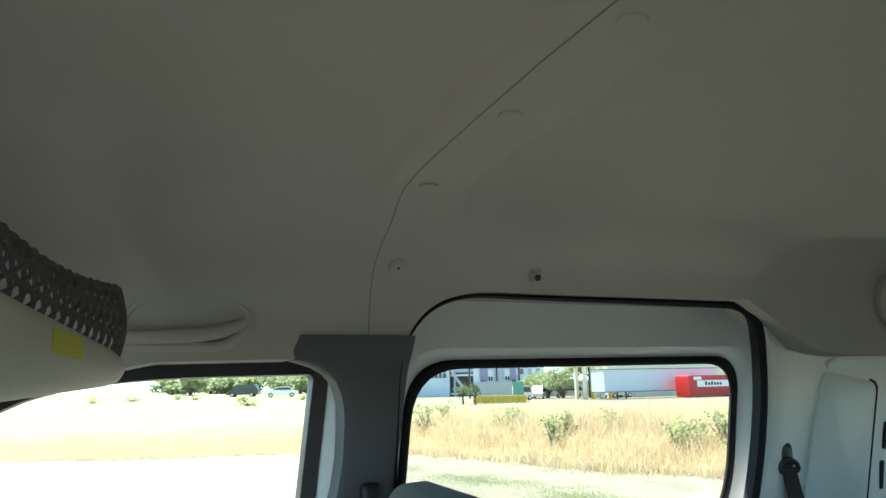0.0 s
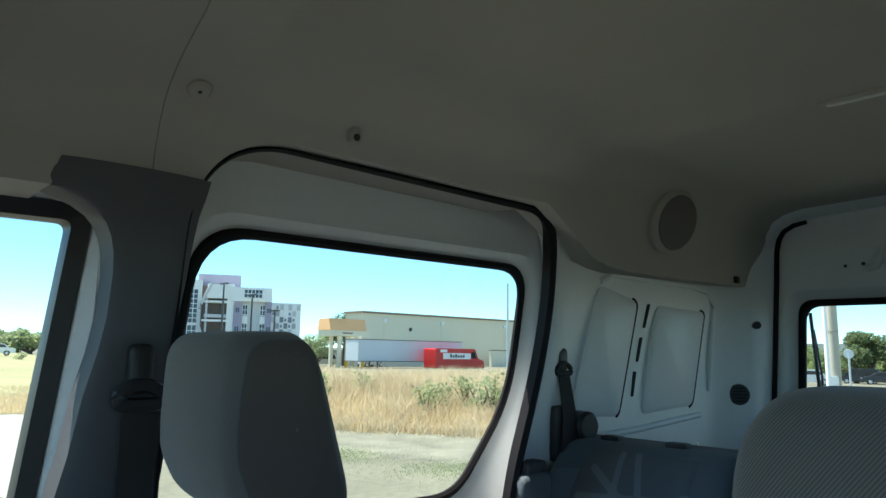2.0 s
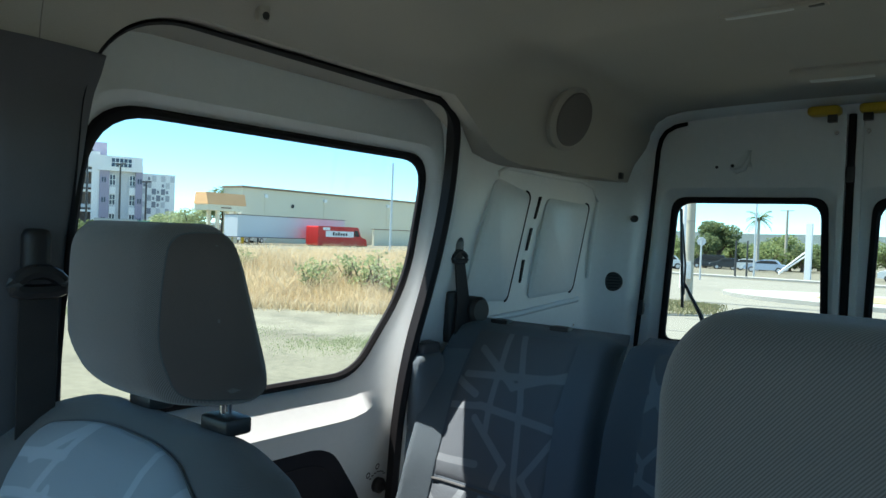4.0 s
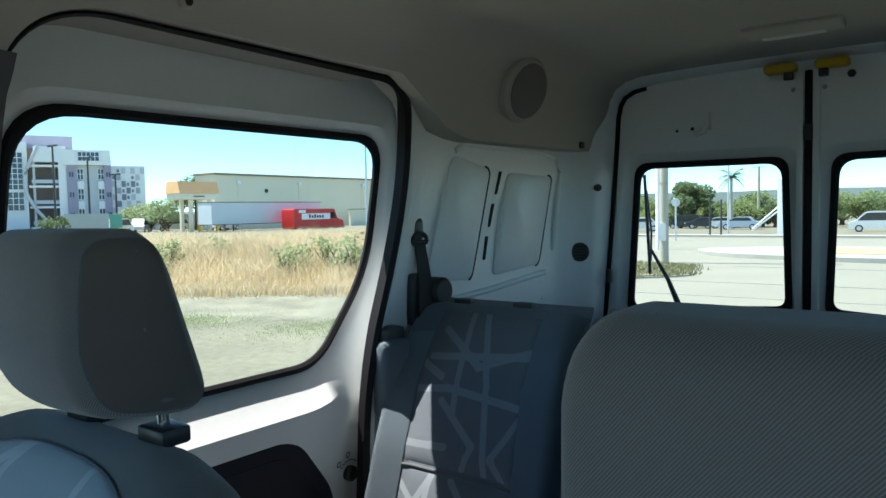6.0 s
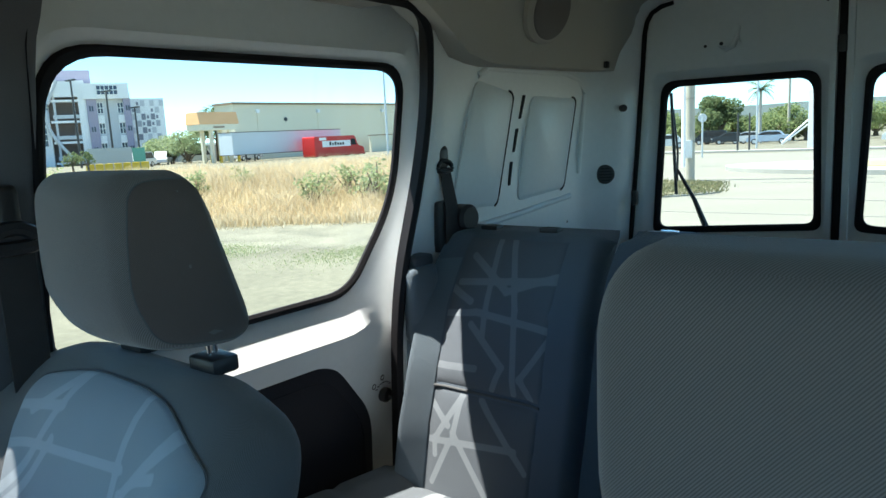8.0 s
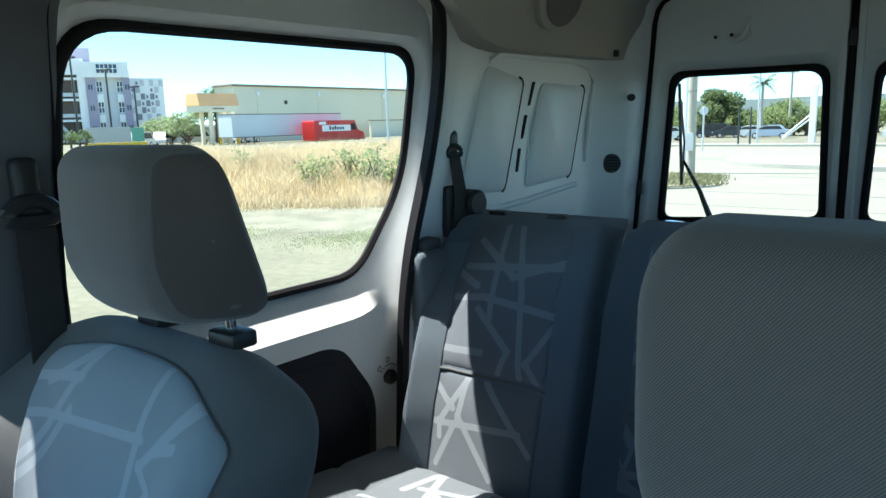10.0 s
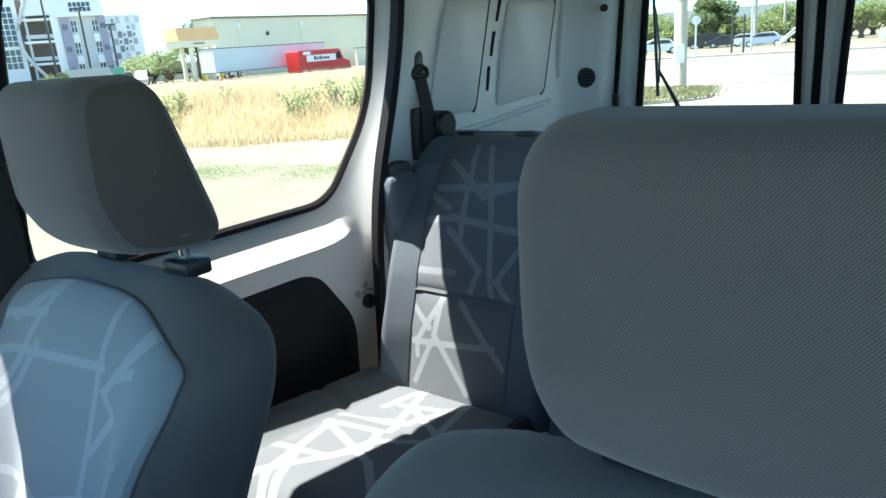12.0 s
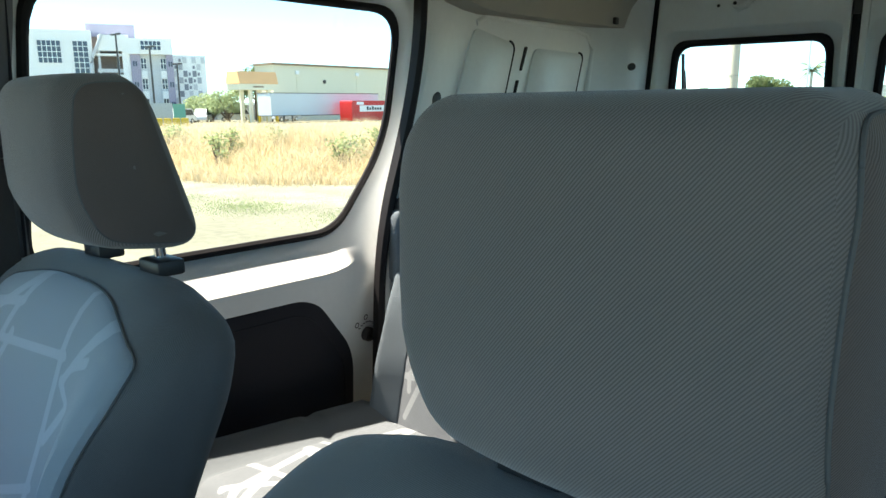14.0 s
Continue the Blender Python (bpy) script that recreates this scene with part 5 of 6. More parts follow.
# ---- outside: roads, kerbs and poles behind the van ----
def slab(name, corners, high, mat, label, radius=1.2):
    loop = rounded(corners, [radius] * len(corners), 5)
    zs = [fall(p.x, p.y) for p in loop]
    bm = bmesh.new()
    top = [bm.verts.new((p.x, p.y, z + high)) for p, z in zip(loop, zs)]
    low = [bm.verts.new((p.x, p.y, z - 0.3)) for p, z in zip(loop, zs)]
    bm.faces.new(top)
    for i in range(len(top)):
        j = (i + 1) % len(top)
        bm.faces.new((top[i], low[i], low[j], top[j]))
    return tagged(part(name, bm, mat, None, "", False), label, "pavement", kind="structure")


VERGE_CORNER = [(4.1, -15.3), (6.4, -12.9), (12.0, -16.5), (9.0, -20.0), (5.0, -18.2)]
slab("kerb", VERGE_CORNER, 0.05, KERB, "pale concrete kerb round the corner of grass", 0.8)
slab("lawn", grown(VERGE_CORNER, -0.08), 0.07, material("dry_lawn", (0.20, 0.185, 0.115), 0.95, 0, 0.3, 1.0, 20, 0.4, 0.02), "thin dry lawn inside the kerb", 0.8)
rng = random.Random(8)
tufts = [(rng.uniform(4.3, 10), rng.uniform(-19, -13.2)) for _ in range(1500)]


def inside(x, y, poly):
    hit = False
    for (x0, y0), (x1, y1) in zip(poly, poly[1:] + poly[:1]):
        if (y0 > y) != (y1 > y) and x < x0 + (x1 - x0) * (y - y0) / (y1 - y0):
            hit = not hit
    return hit


tufts = [(x, y, fall(x, y) + 0.05) for x, y in tufts if inside(x, y, grown(VERGE_CORNER, 0.02))]
blades("lawn_grass", tufts, [0.09] * len(tufts), straw("lawn_blades", [(0.21, 0.22, 0.11), (0.28, 0.25, 0.15), (0.14, 0.18, 0.08)]), "short dry grass on the kerbed corner", 7, 0.014, 0.14, 6)
ISLAND = [(7.6, -27.0), (6.2, -23.6), (2.5, -22.0), (-9.0, -22.0), (-9.0, -29.5), (4.0, -30.5)]
slab("island", ISLAND, 0.15, KERB, "pale concrete traffic island", 1.8)
slab("island_lawn", [(4.2, -25.6), (3.2, -24.2), (-8.0, -24.0), (-8.0, -28.0), (3.0, -28.6)], 0.17, material("dry_island_grass", (0.40, 0.33, 0.18), 0.95, 0, 0.3, 1.0, 20, 0.4, 0.02), "dry grass on the traffic island", 0.8)
bm = loft([[(x, y - 0.03 * x, fall(x, y - 0.03 * x) + h) for x in span(-30, 40, 50)] for y, h in ((-49.0, -0.2), (-49.0, 0.12), (-49.15, 0.13), (-51.0, 0.13), (-51.0, -0.2))], False)
tagged(part("pavement", bm, KERB, None, "", False), "pale pavement before the car park", "pavement", kind="structure")
ROAD = material("grey_road_asphalt", (0.235, 0.222, 0.178), 0.9, 0, 0.12, 0.5, 10, 0.3, 0.01)
bm = bmesh.new()
rows = [[(x, y, fall(x, y) + 0.012) for x in span(-30, 34, 32)] for y in span(-46.5, -7.5, 30)]
rows = [[p if p[0] < 2.2 + 0.75 * (-p[1] - 8) else (2.2 + 0.75 * (-p[1] - 8), p[1], fall(2.2 + 0.75 * (-p[1] - 8), p[1]) + 0.012) for p in r] for r in rows]
loft(rows, False, False, bm)
bmesh.ops.remove_doubles(bm, verts=bm.verts, dist=0.01)
tagged(part("road", bm, ROAD), "grey worn asphalt road behind the van", "road", kind="structure")
for k, (y, w) in enumerate([(-19.4, 0.10), (-14.6, 0.06), (-12.3, 0.05)]):
    slab("road_joint", [(-8, y), (4.2 + 0.3 * k, y + 0.3), (4.2 + 0.3 * k, y + 0.3 + w), (-8, y + w)], 0.016, ASPHALT, "dark sealed joint across the road", 0.02)

CONCRETE = material("weathered_concrete", (0.46, 0.42, 0.34), 0.9, 0, 0.12, 1.2, 18, 0.3, 0.006)
STEEL = material("galvanised_steel", (0.62, 0.63, 0.63), 0.5, 0.6, 0.08, 4, 60, 0.05)
DARK_STEEL = material("dark_painted_steel", (0.05, 0.05, 0.05), 0.5, 0.0, 0.1, 4, 60, 0.05)
WHITE_OUT = material("white_render_wall", (0.86, 0.86, 0.85), 0.85, 0, 0.05, 0.5, 10, 0.1, 0.01)


def pole(name, at, high, r, mat, label, arm=0.0, head=False):
    ob = thing(name, label, "pole", "", at)
    part("shaft", tube([(0, 0, -0.5), (0, 0, high * 0.5), (0, 0, high)], [r, r * 0.9, r * 0.75], 12), mat, ob)
    if arm:
        part("arm", rbox((arm, 0.10, 0.12), (0, 0, high - 0.1), 0.02, 2), mat, ob)
    if head:
        for s in (-1, 1):
            part("lamp_head", rbox((0.9, 0.45, 0.25), (s * 0.75, 0, high + 0.05), 0.06, 3), mat, ob)
    return ob


p = pole("utility_pole", spot(71.55, 21), 10.0, 0.13, CONCRETE, "tall square-edged concrete utility pole on the verge")
for z in (1.1, 2.3, 3.5):
    part("joint", tube([(0.131 * math.cos(k), 0.131 * math.sin(k), z) for k in span(0, 6.28, 16)], 0.006, 5), ASPHALT, p)
part("meter_box", rbox((0.18, 0.12, 0.5), (-0.02, 0.18, 0.9), 0.02, 2), STEEL, p)
pole("flag_pole", spot(71.1, 30), 9.5, 0.11, WHITE_OUT, "white steel pole behind the verge")
pole("street_lamp", spot(76.2, 62), 7.6, 0.085, STEEL, "pale steel lamp post by the car park")
pole("utility_pole", spot(78.3, 100), 8.0, 0.2, CONCRETE, "far utility pole with a cross arm", 1.6)
pole("street_lamp", spot(47.65, 55), 7.2, 0.10, STEEL, "slim pale lamp post beside the lot")
for az, r, h in ((24.75, 112, 12.2), (26.95, 112, 10.6), (28.75, 118, 8.6)):
    pole("street_lamp", spot(az, r), h, 0.16, DARK_STEEL, "dark twin-headed lamp post in the lot", 0, True)
for az in (74.9, 75.7):
    pole("post", spot(az, 52), 2.6, 0.07, DARK_STEEL, "dark steel post by the car park")
s_ = thing("road_sign", "round road sign seen from behind on a post", "sign", "", spot(72.4, 42))
part("post", tube([(0, 0, -0.3), (0, 0, 2.3)], 0.05, 8), STEEL, s_)
part("plate", disc((0, 0, 2.2), (-0.3, 1, 0), 0.24, 0.02, 24, 0.004), STEEL, s_)
g_ = thing("gate_frame", "white gate post with slanting braces", "gate", "", spot(79.8, 60))
part("post", rbox((0.45, 0.45, 4.6), (0, 0, 2.0), 0.03, 2), WHITE_OUT, g_)
for k in (0.0, 0.35):
    part("brace", tube([(0.0, 0.0, 2.3 - k), (2.0, 0.3, 0.4 - k * 0.3)], 0.06, 8), WHITE_OUT, g_)
b_ = thing("sign_board", "white and red sign board by the road", "sign", "", spot(66.6, 34))
part("post", tube([(0, 0, -0.3), (0, 0, 1.6)], 0.06, 8), STEEL, b_)
part("board", rbox((0.95, 0.08, 0.40), (0, 0, 1.75), 0.02, 2), WHITE_OUT, b_)
RED = material("red_vehicle_paint", (0.62, 0.03, 0.025), 0.3, 0, 0.05, 1, 20, 0)
part("panel", rbox((0.85, 0.08, 0.30), (0, 0, 1.35), 0.02, 2), RED, b_, "red lower panel")

# ---- outside: vehicles ----
DARK_GLASS = material("dark_car_glass", (0.03, 0.035, 0.04), 0.08, 0, 0.05, 2, 30, 0)
TYRE = material("black_tyre", (0.02, 0.02, 0.02), 0.9, 0, 0.1, 10, 60, 0.1)


def car(at, heading, mat, label, van=False):
    """A parked car: a body drawn from its side outline, glass band, lamps and wheels."""
    ob = thing("car", label, "car", "parked cars", at)
    ob.rotation_euler = (0, 0, radians(heading))
    roof_z, a, b = (1.75, -1.9, 1.1) if van else (1.42, -1.25, 0.75)
    side = rounded([(-2.2, 0.30), (-2.25, 0.85), (a - 0.35, 0.95), (b + 0.65, 0.95), (2.15, 0.78), (2.2, 0.30)], [0.1, 0.2, 0.3, 0.5, 0.3, 0.1], 4)
    part("body", prism([(p.x, -0.86, p.y) for p in side], (0, 1.72, 0)), mat, ob)
    cab = rounded([(a - 0.3, 0.92), (a + 0.15, roof_z), (b - 0.25, roof_z), (b + 0.6, 0.92)], [0.1, 0.25, 0.3, 0.1], 4)
    part("cabin", prism([(p.x, -0.72, p.y) for p in cab], (0, 1.44, 0)), mat, ob)
    win = rounded([(a - 0.08, 0.98), (a + 0.25, roof_z - 0.1), (b - 0.3, roof_z - 0.1), (b + 0.38, 0.98)], [0.05, 0.15, 0.2, 0.05], 3)
    for s in (-1, 1):
        part("side_glass", prism([(p.x, s * 0.725, p.y) for p in win], (0, s * 0.012, 0)), DARK_GLASS, ob)
        part("headlight", rbox((0.08, 0.32, 0.14), (2.14, s * 0.62, 0.68), 0.03, 2), LENS, ob)
        for x in (-1.35, 1.35):
            w = part("wheel", disc((x, s * 0.70, 0.31), (0, s, 0), 0.31, 0.19, 20, 0.03), TYRE, ob)
            part("rim", disc((x, s * 0.885, 0.31), (0, s, 0), 0.19, 0.012, 16, 0.004), STEEL, w)
    return ob


PAINTS = {k: material(k + "_car_paint", c, 0.25, 0.2, 0.04, 1, 20, 0) for k, c in (("silver_blue", (0.42, 0.50, 0.60)), ("dark_grey", (0.05, 0.055, 0.06)), ("white", (0.75, 0.75, 0.74)), ("crimson", (0.45, 0.03, 0.03)), ("silver", (0.5, 0.5, 0.5)))}
car(spot(77.0, 84), 8, PAINTS["silver_blue"], "silver-blue saloon parked beyond the pavement")
car(spot(74.4, 92), 20, PAINTS["dark_grey"], "dark grey parked car")
car(spot(73.0, 95), 15, PAINTS["dark_grey"], "dark grey parked car under the trees", True)
car(spot(75.6, 92), 10, PAINTS["white"], "white parked car beside a dark one")
car(spot(69.6, 74), 30, PAINTS["white"], "white parked car near the pole")
car(spot(85.9, 70), 5, PAINTS["white"], "white parked car near the trees", True)
car(spot(32.6, 100), 60, PAINTS["white"], "white off-roader parked in the lot", True)
car(spot(36.4, 92), 100, PAINTS["silver"], "silver off-roader beside the canopy", True)
car(spot(28.0, 98), 60, PAINTS["crimson"], "red car parked in the lot")
car(spot(28.6, 88), 118, PAINTS["white"], "white truck with red marks in the lot", True)
car(spot(29.0, 101), 62, PAINTS["white"], "white car parked beside a red one")
car(spot(30.3, 97), 140, PAINTS["silver"], "silver pick-up in the lot", True)
car(spot(9.7, 96), 80, PAINTS["white"], "white car far across the field")
car(spot(6.8, 104), 70, PAINTS["dark_grey"], "dark grey car far across the field", True)


def trailer():
    g = fall(66, -55)
    ob = thing("trailer", "long white box trailer parked by the warehouse", "trailer", "", (66.0, -54.4, g))
    white = material("white_trailer_skin", (0.66, 0.69, 0.71), 0.85, 0, 0.06, 0.4, 8, 0.05)
    part("box", rbox((2.5, 16.3, 2.5), (0, 0, 2.05), 0.05, 2), white, ob)
    for z in (0.82, 3.30):
        part("rail", rbox((2.56, 16.36, 0.09), (0, 0, z), 0.02, 1), DARK_STEEL, ob)
    for y in (-5.0, -6.3):
        for x in (-1.0, 1.0):
            part("wheel", disc((x - 0.15, y, 0.5), (1, 0, 0), 0.5, 0.3, 20, 0.04), TYRE, ob)
    for x in (-0.8, 0.8):
        part("landing_leg", rbox((0.15, 0.15, 0.9), (x, 5.0, 0.42), 0.02, 1), DARK_STEEL, ob)
    part("axle_frame", rbox((2.0, 3.2, 0.35), (0, -5.6, 0.68), 0.05, 1), DARK_STEEL, ob)


trailer()


def step_van():
    g = fall(62.3, -59.5)
    ob = thing("delivery_van", "red delivery van with a white side panel", "van", "", (62.3, -58.9, g - 0.35))
    side = rounded([(4.0, 0.45), (4.0, 2.75), (-2.6, 2.75), (-3.1, 1.55), (-4.1, 1.3), (-4.2, 0.45)], [0.1, 0.2, 0.25, 0.3, 0.3, 0.1], 4)
    part("body", prism([(-1.05, p.x, p.y) for p in side], (2.1, 0, 0)), RED, ob)
    sign = part("side_panel", rbox((0.03, 4.6, 0.72), (-1.07, 0.5, 1.85), 0.01, 1), WHITE_OUT, ob, "white panel with a dark mark")
    for k in range(6):
        part("mark", rbox((0.02, 0.30, 0.42 if k in (0, 2) else 0.30), (-1.095, 1.55 - 0.42 * k, 1.88 if k in (0, 2) else 1.82), 0.01, 1), PAINTS["dark_grey"], sign)
    part("small_panel", rbox((0.03, 1.1, 0.34), (-1.07, 2.7, 2.45), 0.01, 1), WHITE_OUT, ob)
    part("cab_window", prism([(-1.07, p.x, p.y) for p in rounded([(-1.9, 1.6), (-1.9, 2.35), (-2.55, 2.35), (-2.85, 1.6)], [0.05] * 4, 3)], (0.02, 0, 0)), DARK_GLASS, ob)
    part("bumper", rbox((2.1, 0.2, 0.25), (0, -4.2, 0.5), 0.04, 2), DARK_STEEL, ob)
    for y in (2.5, -3.0):
        for x in (-0.85, 0.85):
            w = part("wheel", disc((x - 0.13, y, 0.42), (1, 0, 0), 0.42, 0.26, 20, 0.04), TYRE, ob)


step_van()


# ---- outside: buildings ----
def block(name, parent, u0, u1, v0, v1, z0, z1, mat, bevel=0.03):
    return part(name, rbox((u1 - u0, v1 - v0, z1 - z0), ((u0 + u1) / 2, (v0 + v1) / 2, (z0 + z1) / 2), bevel, 1), mat, parent, "", False)


def warehouse():
    ob = thing("warehouse", "long cream warehouse with a brown parapet edge", "building", "", (76, 0, -0.95))
    cream = material("cream_wall", (0.80, 0.73, 0.56), 0.9, 0, 0.05, 0.15, 6, 0.1, 0.01)
    brown = material("brown_cornice", (0.30, 0.21, 0.14), 0.8, 0, 0.06, 0.5, 8, 0.1)
    block("wall", ob, 0, 4, -140, -54.8, 0, 7.75, cream)
    block("cornice", ob, -0.25, 4.2, -140.2, -54.6, 7.7, 8.0, brown)
    for y in (-58.5, -69.1, -82.6):
        lamp = block("wall_lamp", ob, -0.35, 0.02, y - 0.25, y + 0.25, 6.6, 7.1, WHITE_OUT)
        block("conduit", ob, -0.06, 0.01, y - 0.06, y + 0.06, 2.5, 6.6, cream)
    part("vent_cap", disc((-0.02, -63.2, 5.75), (-1, 0, 0), 0.28, 0.08, 16, 0.02), DARK_STEEL, ob)
    low = thing("boundary_wall", "low cream boundary wall beside the warehouse", "wall", "", (70, 0, -0.6))
    block("wall", low, 0, 0.4, -110, -73.5, 0, 2.6, cream)
    block("coping", low, -0.1, 0.5, -110, -73.4, 2.6, 2.75, brown)
    can = thing("canopy", "entrance canopy with an orange tiled roof on columns", "canopy", "", (70, 0, -0.6))
    orange = material("orange_roof_tiles", (0.75, 0.42, 0.20), 0.8, 0, 0.1, 0.8, 12, 0.3, 0.02)
    roof_ = bmesh.new()
    prism([(0.3, -46.1, 4.75), (1.0, -46.3, 6.15), (3.2, -46.3, 6.15), (3.2, -46.1, 4.75)], (0, -5.3, 0), roof_)
    part("roof", roof_, orange, can, "", False)
    block("fascia", can, 0.4, 3.2, -51.3, -46.2, 4.05, 4.75, cream)
    block("name_bar", can, 0.34, 0.40, -49.4, -47.9, 4.3, 4.5, brown)
    for x in (1.0, 2.8):
        for y in (-47.9, -50.4):
            block("column", can, x - 0.2, x + 0.2, y - 0.2, y + 0.2, 0, 4.05, cream)
            block("bollard", can, x - 1.0, x - 0.7, y - 0.6, y - 0.3, 0, 1.2, YELLOW)
    shed = thing("shed", "low white shed in the lot", "building", "", tuple(spot(32.4, 120)))
    shed.rotation_euler = (0, 0, radians(-30))
    block("wall", shed, -2, 2, -4.5, 4.5, 0, 2.4, material("grey_shed_wall", (0.35, 0.35, 0.34), 0.8))
    block("roof", shed, -2.4, 2.4, -4.9, 4.9, 2.4, 2.75, WHITE_OUT)
    box_ = thing("container", "pale grey skip with a green end in the lot", "container", "", tuple(spot(26.9, 78)))
    box_.rotation_euler = (0, 0, radians(-28))
    block("body", box_, -1, 1, -1.8, 2.2, 0, 2.3, material("grey_container", (0.42, 0.45, 0.45), 0.7))
    block("end", box_, -1.02, 1.02, -3.0, -1.8, 0, 2.2, material("green_container", (0.12, 0.36, 0.28), 0.6))
    for k in range(7):
        bar = thing("barrier", "orange and yellow road barrier in the lot", "barrier", "road barriers", tuple(spot(25.3 + 0.62 * k, 74)))
        bar.rotation_euler = (0, 0, radians(-28))
        part("block", rbox((0.4, 0.75, 0.8), (0, 0, 0.4), 0.08, 2), YELLOW, bar)


warehouse()


def campus():
    c = spot(25, 140, -0.8)
    ob = thing("office_building", "white and purple four-storey office building", "building", "", c)
    a = radians(25)
    ob.matrix_world = Matrix(((-math.sin(a), math.cos(a), 0, c.x), (-math.cos(a), -math.sin(a), 0, c.y), (0, 0, 1, c.z), (0, 0, 0, 1)))
    purple = material("purple_render", (0.36, 0.33, 0.42), 0.85, 0, 0.05, 0.5, 8, 0.05)
    grey = material("pale_grey_render", (0.58, 0.60, 0.62), 0.85, 0, 0.04, 0.5, 8, 0.05)
    # wall behind the galleries gets its shade as a dark brown colour
    shade = material("shaded_recess", (0.22, 0.17, 0.15), 0.9, 0, 0.1, 0.5, 8, 0.05)
    blue = material("dark_blue_glass", (0.03, 0.05, 0.09), 0.1, 0, 0.1, 1, 10, 0)
    Z = 0.8

    def window(u0, u1, z0, z1, v, cols, rows_):
        w = block("window", ob, u0, u1, v - 0.08, v + 0.02, z0 + Z, z1 + Z, blue)
        for k in range(cols + 1):
            u = u0 + (u1 - u0) * k / cols
            block("mullion", w, u - 0.07, u + 0.07, v - 0.16, v - 0.06, z0 + Z, z1 + Z, WHITE_OUT)
        for k in range(rows_ + 1):
            z = z0 + (z1 - z0) * k / rows_
            block("transom", w, u0, u1, v - 0.15, v - 0.07, z + Z - 0.07, z + Z + 0.07, WHITE_OUT)
    block("left_wing", ob, -24, -4.6, 0, 14, -1, 14.8 + Z, WHITE_OUT)
    window(-13.0, -9.4, 9.2, 13.0, 0, 5, 4)
    window(-7.6, -5.2, 6.6, 13.0, 0, 3, 7)
    window(-13.4, -5.2, 3.0, 6.2, 0, 10, 3)
    block("roof_house", ob, -5.5, 2.6, 4, 14, 14 + Z, 16.4 + Z, purple)
    block("back_wall", ob, -4.6, 0.4, 2.5, 14, -1, 14 + Z, shade)
    for z in (0.0, 3.6, 7.2, 10.8):
        fl = block("gallery_floor", ob, -4.4, 0.2, -0.3, 3, z + Z - 0.25, z + Z + 0.15, WHITE_OUT)
        if z < 10:
            block("railing", fl, -4.0, 0.2, -0.3, -0.2, z + Z + 0.5, z + Z + 1.15, grey)
    for u in (-3.6, -0.6):
        block("column", ob, u - 0.2, u + 0.2, -0.2, 0.3, -1, 12 + Z, grey)
    block("upper_wall", ob, -3.6, 0.5, -0.5, 6, 11.4 + Z, 14.1 + Z, WHITE_OUT)
    block("fin", ob, 0.1, 1.4, -0.6, 8, -1, 14.2 + Z, WHITE_OUT)
    arc = [(-2.9 - 2.3 * math.sin(math.pi * k / 14) ** 1.2 + 1.6 * (k / 14) ** 3, -0.7, 14.2 + Z - 14.0 * k / 14) for k in range(15)]
    part("arched_edge", tube(arc, 0.28, 8), grey, ob)
    for u0, u1, top in ((1.4, 3.0, 11.6), (7.3, 8.5, 12.2)):
        pil = block("pilaster", ob, u0, u1, -0.9, 8, -1, top + Z, purple)
        for z in (1.6, 5.2, 8.8):
            for du in (0.35, 0.75):
                block("small_window", pil, u0 + du, u0 + du + 0.28, -0.96, -0.88, z + Z, z + Z + 0.9, blue)
    block("centre_wall", ob, 3.0, 7.3, 0, 10, -1, 12 + Z, grey)
    for u0 in (3.05, 6.35):
        for z in (0.3, 3.8, 7.4):
            window(u0, u0 + 0.95, z + 1.0, z + 2.9, 0, 2, 2)
            block("balcony", ob, u0 - 0.05, u0 + 1.0, -0.7, 0.1, z + Z - 0.7, z + Z + 0.7, WHITE_OUT)
    block("top_block", ob, 1.0, 8.4, -1.4, 8, 10.9 + Z, 13.6 + Z, WHITE_OUT)
    window(3.2, 6.6, 11.6, 13.2, -1.4, 5, 2)
    block("end_block", ob, 8.5, 14.3, 1, 14, -1, 11.0 + Z, WHITE_OUT)
    rng = random.Random(21)
    dark = material("dark_grey_panel", (0.22, 0.24, 0.28), 0.6)
    mid_grey = material("mid_grey_panel", (0.40, 0.42, 0.45), 0.6)
    for i in range(7):
        for j in range(9):
            u, z = 8.62 + i * 0.80, -0.2 + j * 1.22
            if (i + j) % 2 == 0 and rng.random() < 0.85:
                block("facade_panel", ob, u, u + 0.74, 0.9, 1.02, z + Z, z + Z + 1.1, rng.choice((grey, grey, mid_grey, dark)))
            elif rng.random() < 0.35:
                block("facade_panel", ob, u + 0.1, u + 0.5, 0.88, 1.02, z + Z + 0.2, z + Z + 0.8, dark)
    return ob


campus()

# ---- outside: trees and distance ----
tree(spot(73.7, 100), 6.4, 7.2, LEAF, "broad dark green tree beyond the car park", 1, leaves=4600, size=0.18)
rng = random.Random(77)
for k in range(46):
    az = 62 + 34 * k / 45 + rng.uniform(-0.4, 0.4)
    tree(spot(az, rng.uniform(96, 118)), rng.uniform(3.2, 5.2), rng.uniform(5.5, 7.5), rng.choice((LEAF, LEAF_PALE, LEAF_PALE)), "green tree in the row beyond the car park", 100 + k, leaves=1900, size=0.19, trunk=0.12)
for az, r, h, w in ((29.6, 104, 3.6, 5.0), (31.0, 100, 4.2, 6.0), (32.2, 97, 4.6, 6.0)):
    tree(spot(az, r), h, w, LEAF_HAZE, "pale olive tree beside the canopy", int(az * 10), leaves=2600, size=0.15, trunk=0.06)
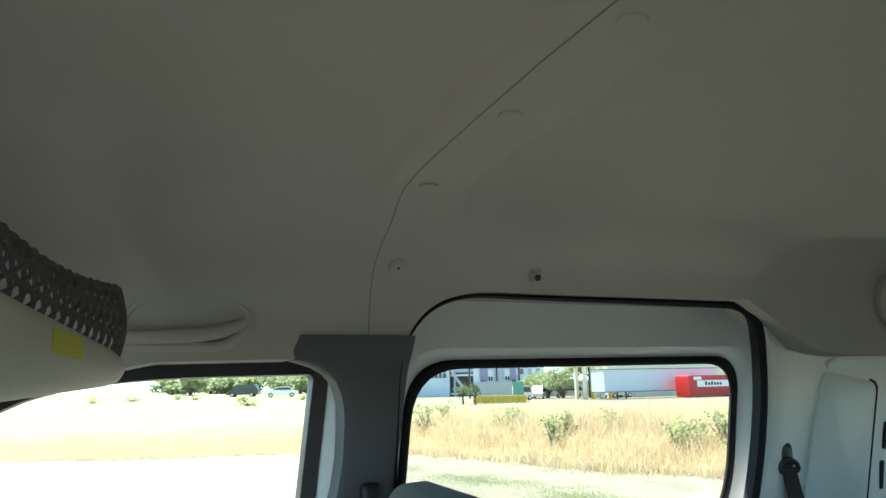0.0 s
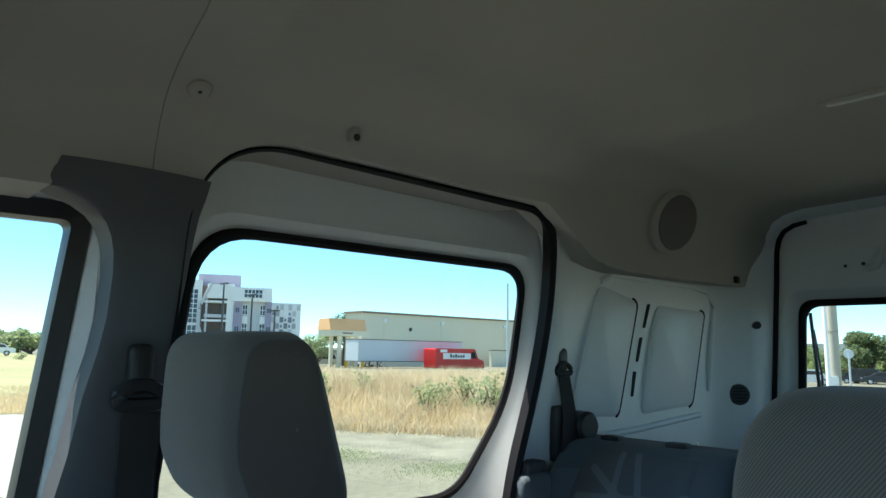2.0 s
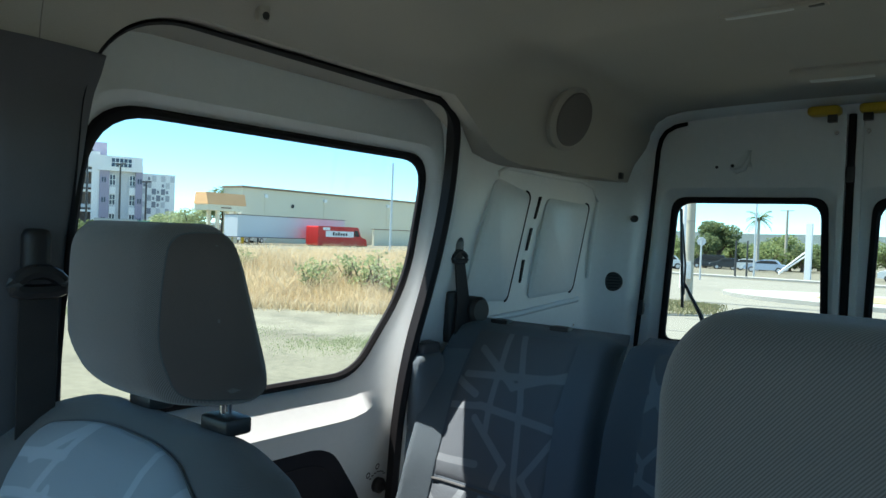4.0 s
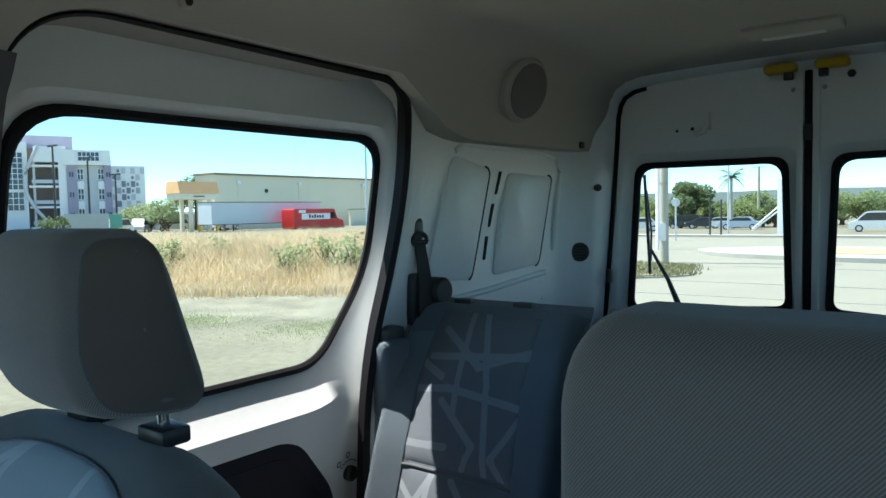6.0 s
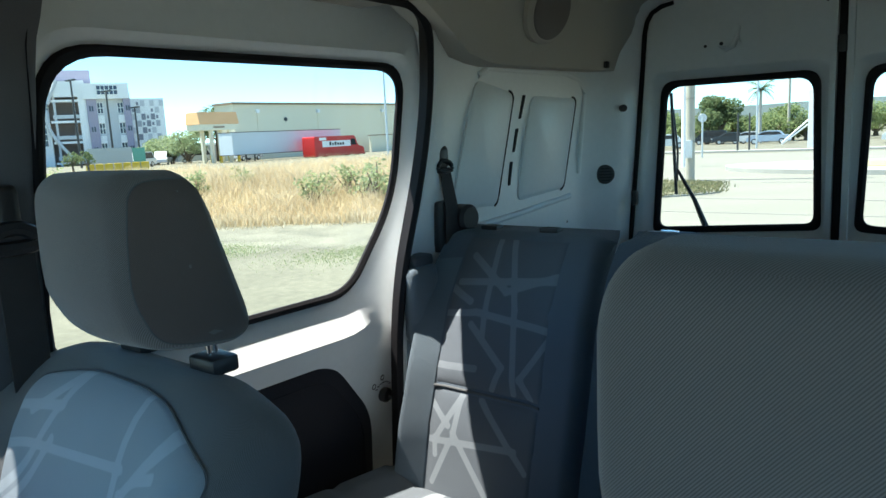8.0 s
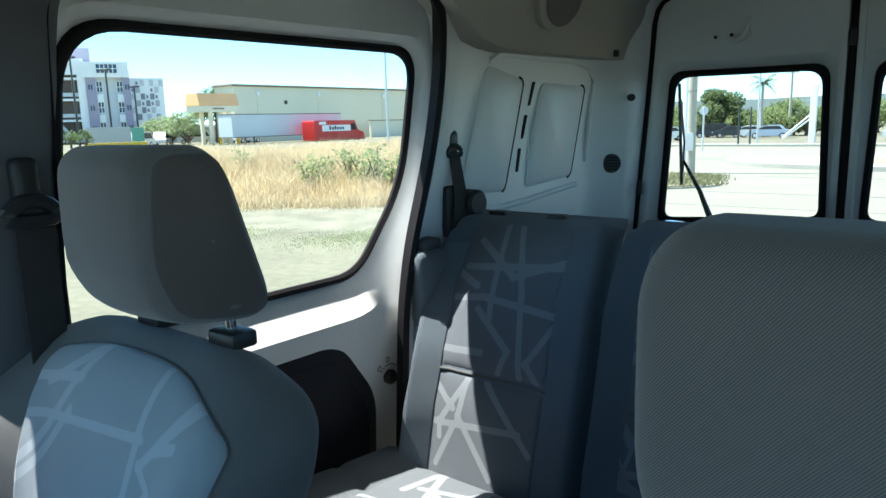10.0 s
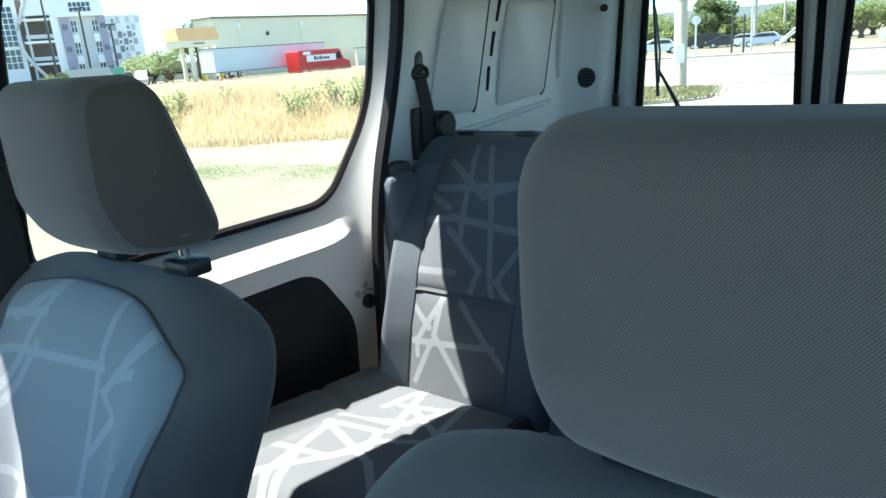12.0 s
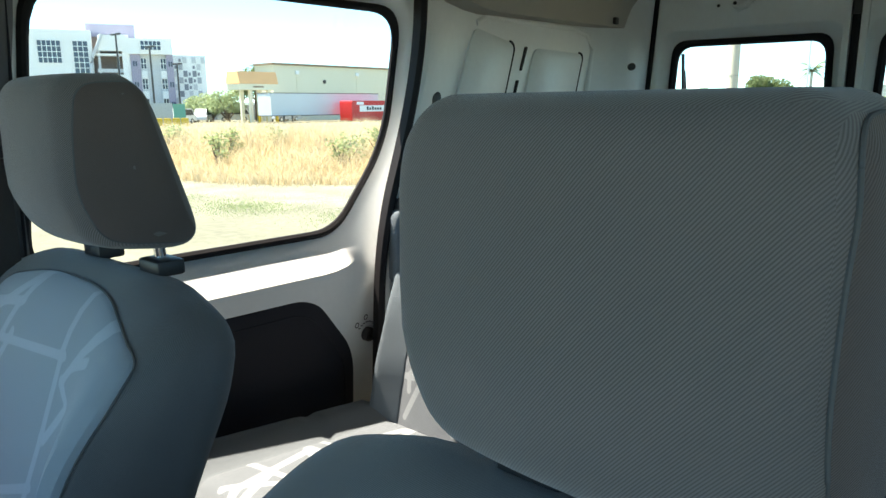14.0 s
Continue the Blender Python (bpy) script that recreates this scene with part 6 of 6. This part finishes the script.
for az, r, h, w in ((33.3, 98, 6.4, 5.0), (34.4, 100, 7.6, 7.0), (35.6, 101, 7.4, 6.5)):
    tree(spot(az, r), h, w, LEAF, "dark open-crowned tree behind the canopy", int(az * 10), leaves=1900, size=0.15, trunk=0.4)
for k in range(9):
    az = 1.5 + 11 * k / 8 + rng.uniform(-0.6, 0.6)
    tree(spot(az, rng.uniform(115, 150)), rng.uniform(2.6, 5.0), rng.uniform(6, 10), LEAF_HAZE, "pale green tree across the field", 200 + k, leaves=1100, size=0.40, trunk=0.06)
for k in range(7):
    az = -4 + 15 * k / 6 + rng.uniform(-1.2, 1.2)
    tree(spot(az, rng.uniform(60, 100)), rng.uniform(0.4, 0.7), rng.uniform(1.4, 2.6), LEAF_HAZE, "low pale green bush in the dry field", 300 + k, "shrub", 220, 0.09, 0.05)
for az, r in ((25.2, 70), (24.2, 72), (27.6, 100)):
    tree(spot(az, r), 2.1, 2.2, LEAF, "small green tree in the lot", int(az * 7), leaves=420, size=0.11, trunk=0.35)


def palm(at, high, seed):
    ob = thing("palm", "tall palm tree with drooping fronds", "tree", "", at)
    part("trunk", tube([(0, 0, -0.4), (0.05, 0, high * 0.5), (0.0, 0, high)], [0.24, 0.19, 0.16], 8), material("pale_palm_bark", (0.46, 0.43, 0.37), 0.95, 0, 0.2, 2, 12, 0.4, 0.02), ob)
    r_ = random.Random(seed)
    for k in range(36):
        a, up = k * 2.4, r_.uniform(-0.7, 2.0)
        vs, fs = [], []
        d = Vector((math.cos(a), math.sin(a), 0))
        s = Vector((-d.y, d.x, 0))
        for i in range(11):
            u = i / 10
            p = d * 1.35 * u + Vector((0, 0, high + up * u - 1.0 * u * u))
            for q in (-1, 1):
                j = len(vs)
                w = 0.34 * math.sin(math.pi * min(1, u * 0.85 + 0.15)) * q
                vs += [p - d * 0.07, p + d * 0.07, p + s * w + d * 0.12 - Vector((0, 0, 0.16))]
                fs.append((j, j + 1, j + 2))
        me = bpy.data.meshes.new("frond")
        me.from_pydata(vs, [], fs)
        sheet("frond", me, LEAF, ob)


palm(spot(76.42, 90), 6.2, 5)


def hills():
    vs, fs = [], []
    n = 90
    for i in range(n + 1):
        az = 40 + 70 * i / n
        h = 16 + 34 * (0.5 + 0.5 * noise.noise(Vector((az * 0.09, 3.1, 0)))) * smooth_step(50, 62, az)
        for r, z in ((1500, -6), (1750, h), (2200, -8)):
            p = spot(az, r, z)
            vs.append(tuple(p))
    for i in range(n):
        for k in range(2):
            fs.append((i * 3 + k, i * 3 + k + 1, (i + 1) * 3 + k + 1, (i + 1) * 3 + k))
    me = bpy.data.meshes.new("hills")
    me.from_pydata(vs, [], fs)
    tagged(sheet("hills", me, material("hazy_hills", (0.07, 0.095, 0.09), 1.0, 0, 0.2, 0.01, 0.1, 0), None, "", True), "low hazy green hills on the horizon", "hills", kind="structure")


hills()
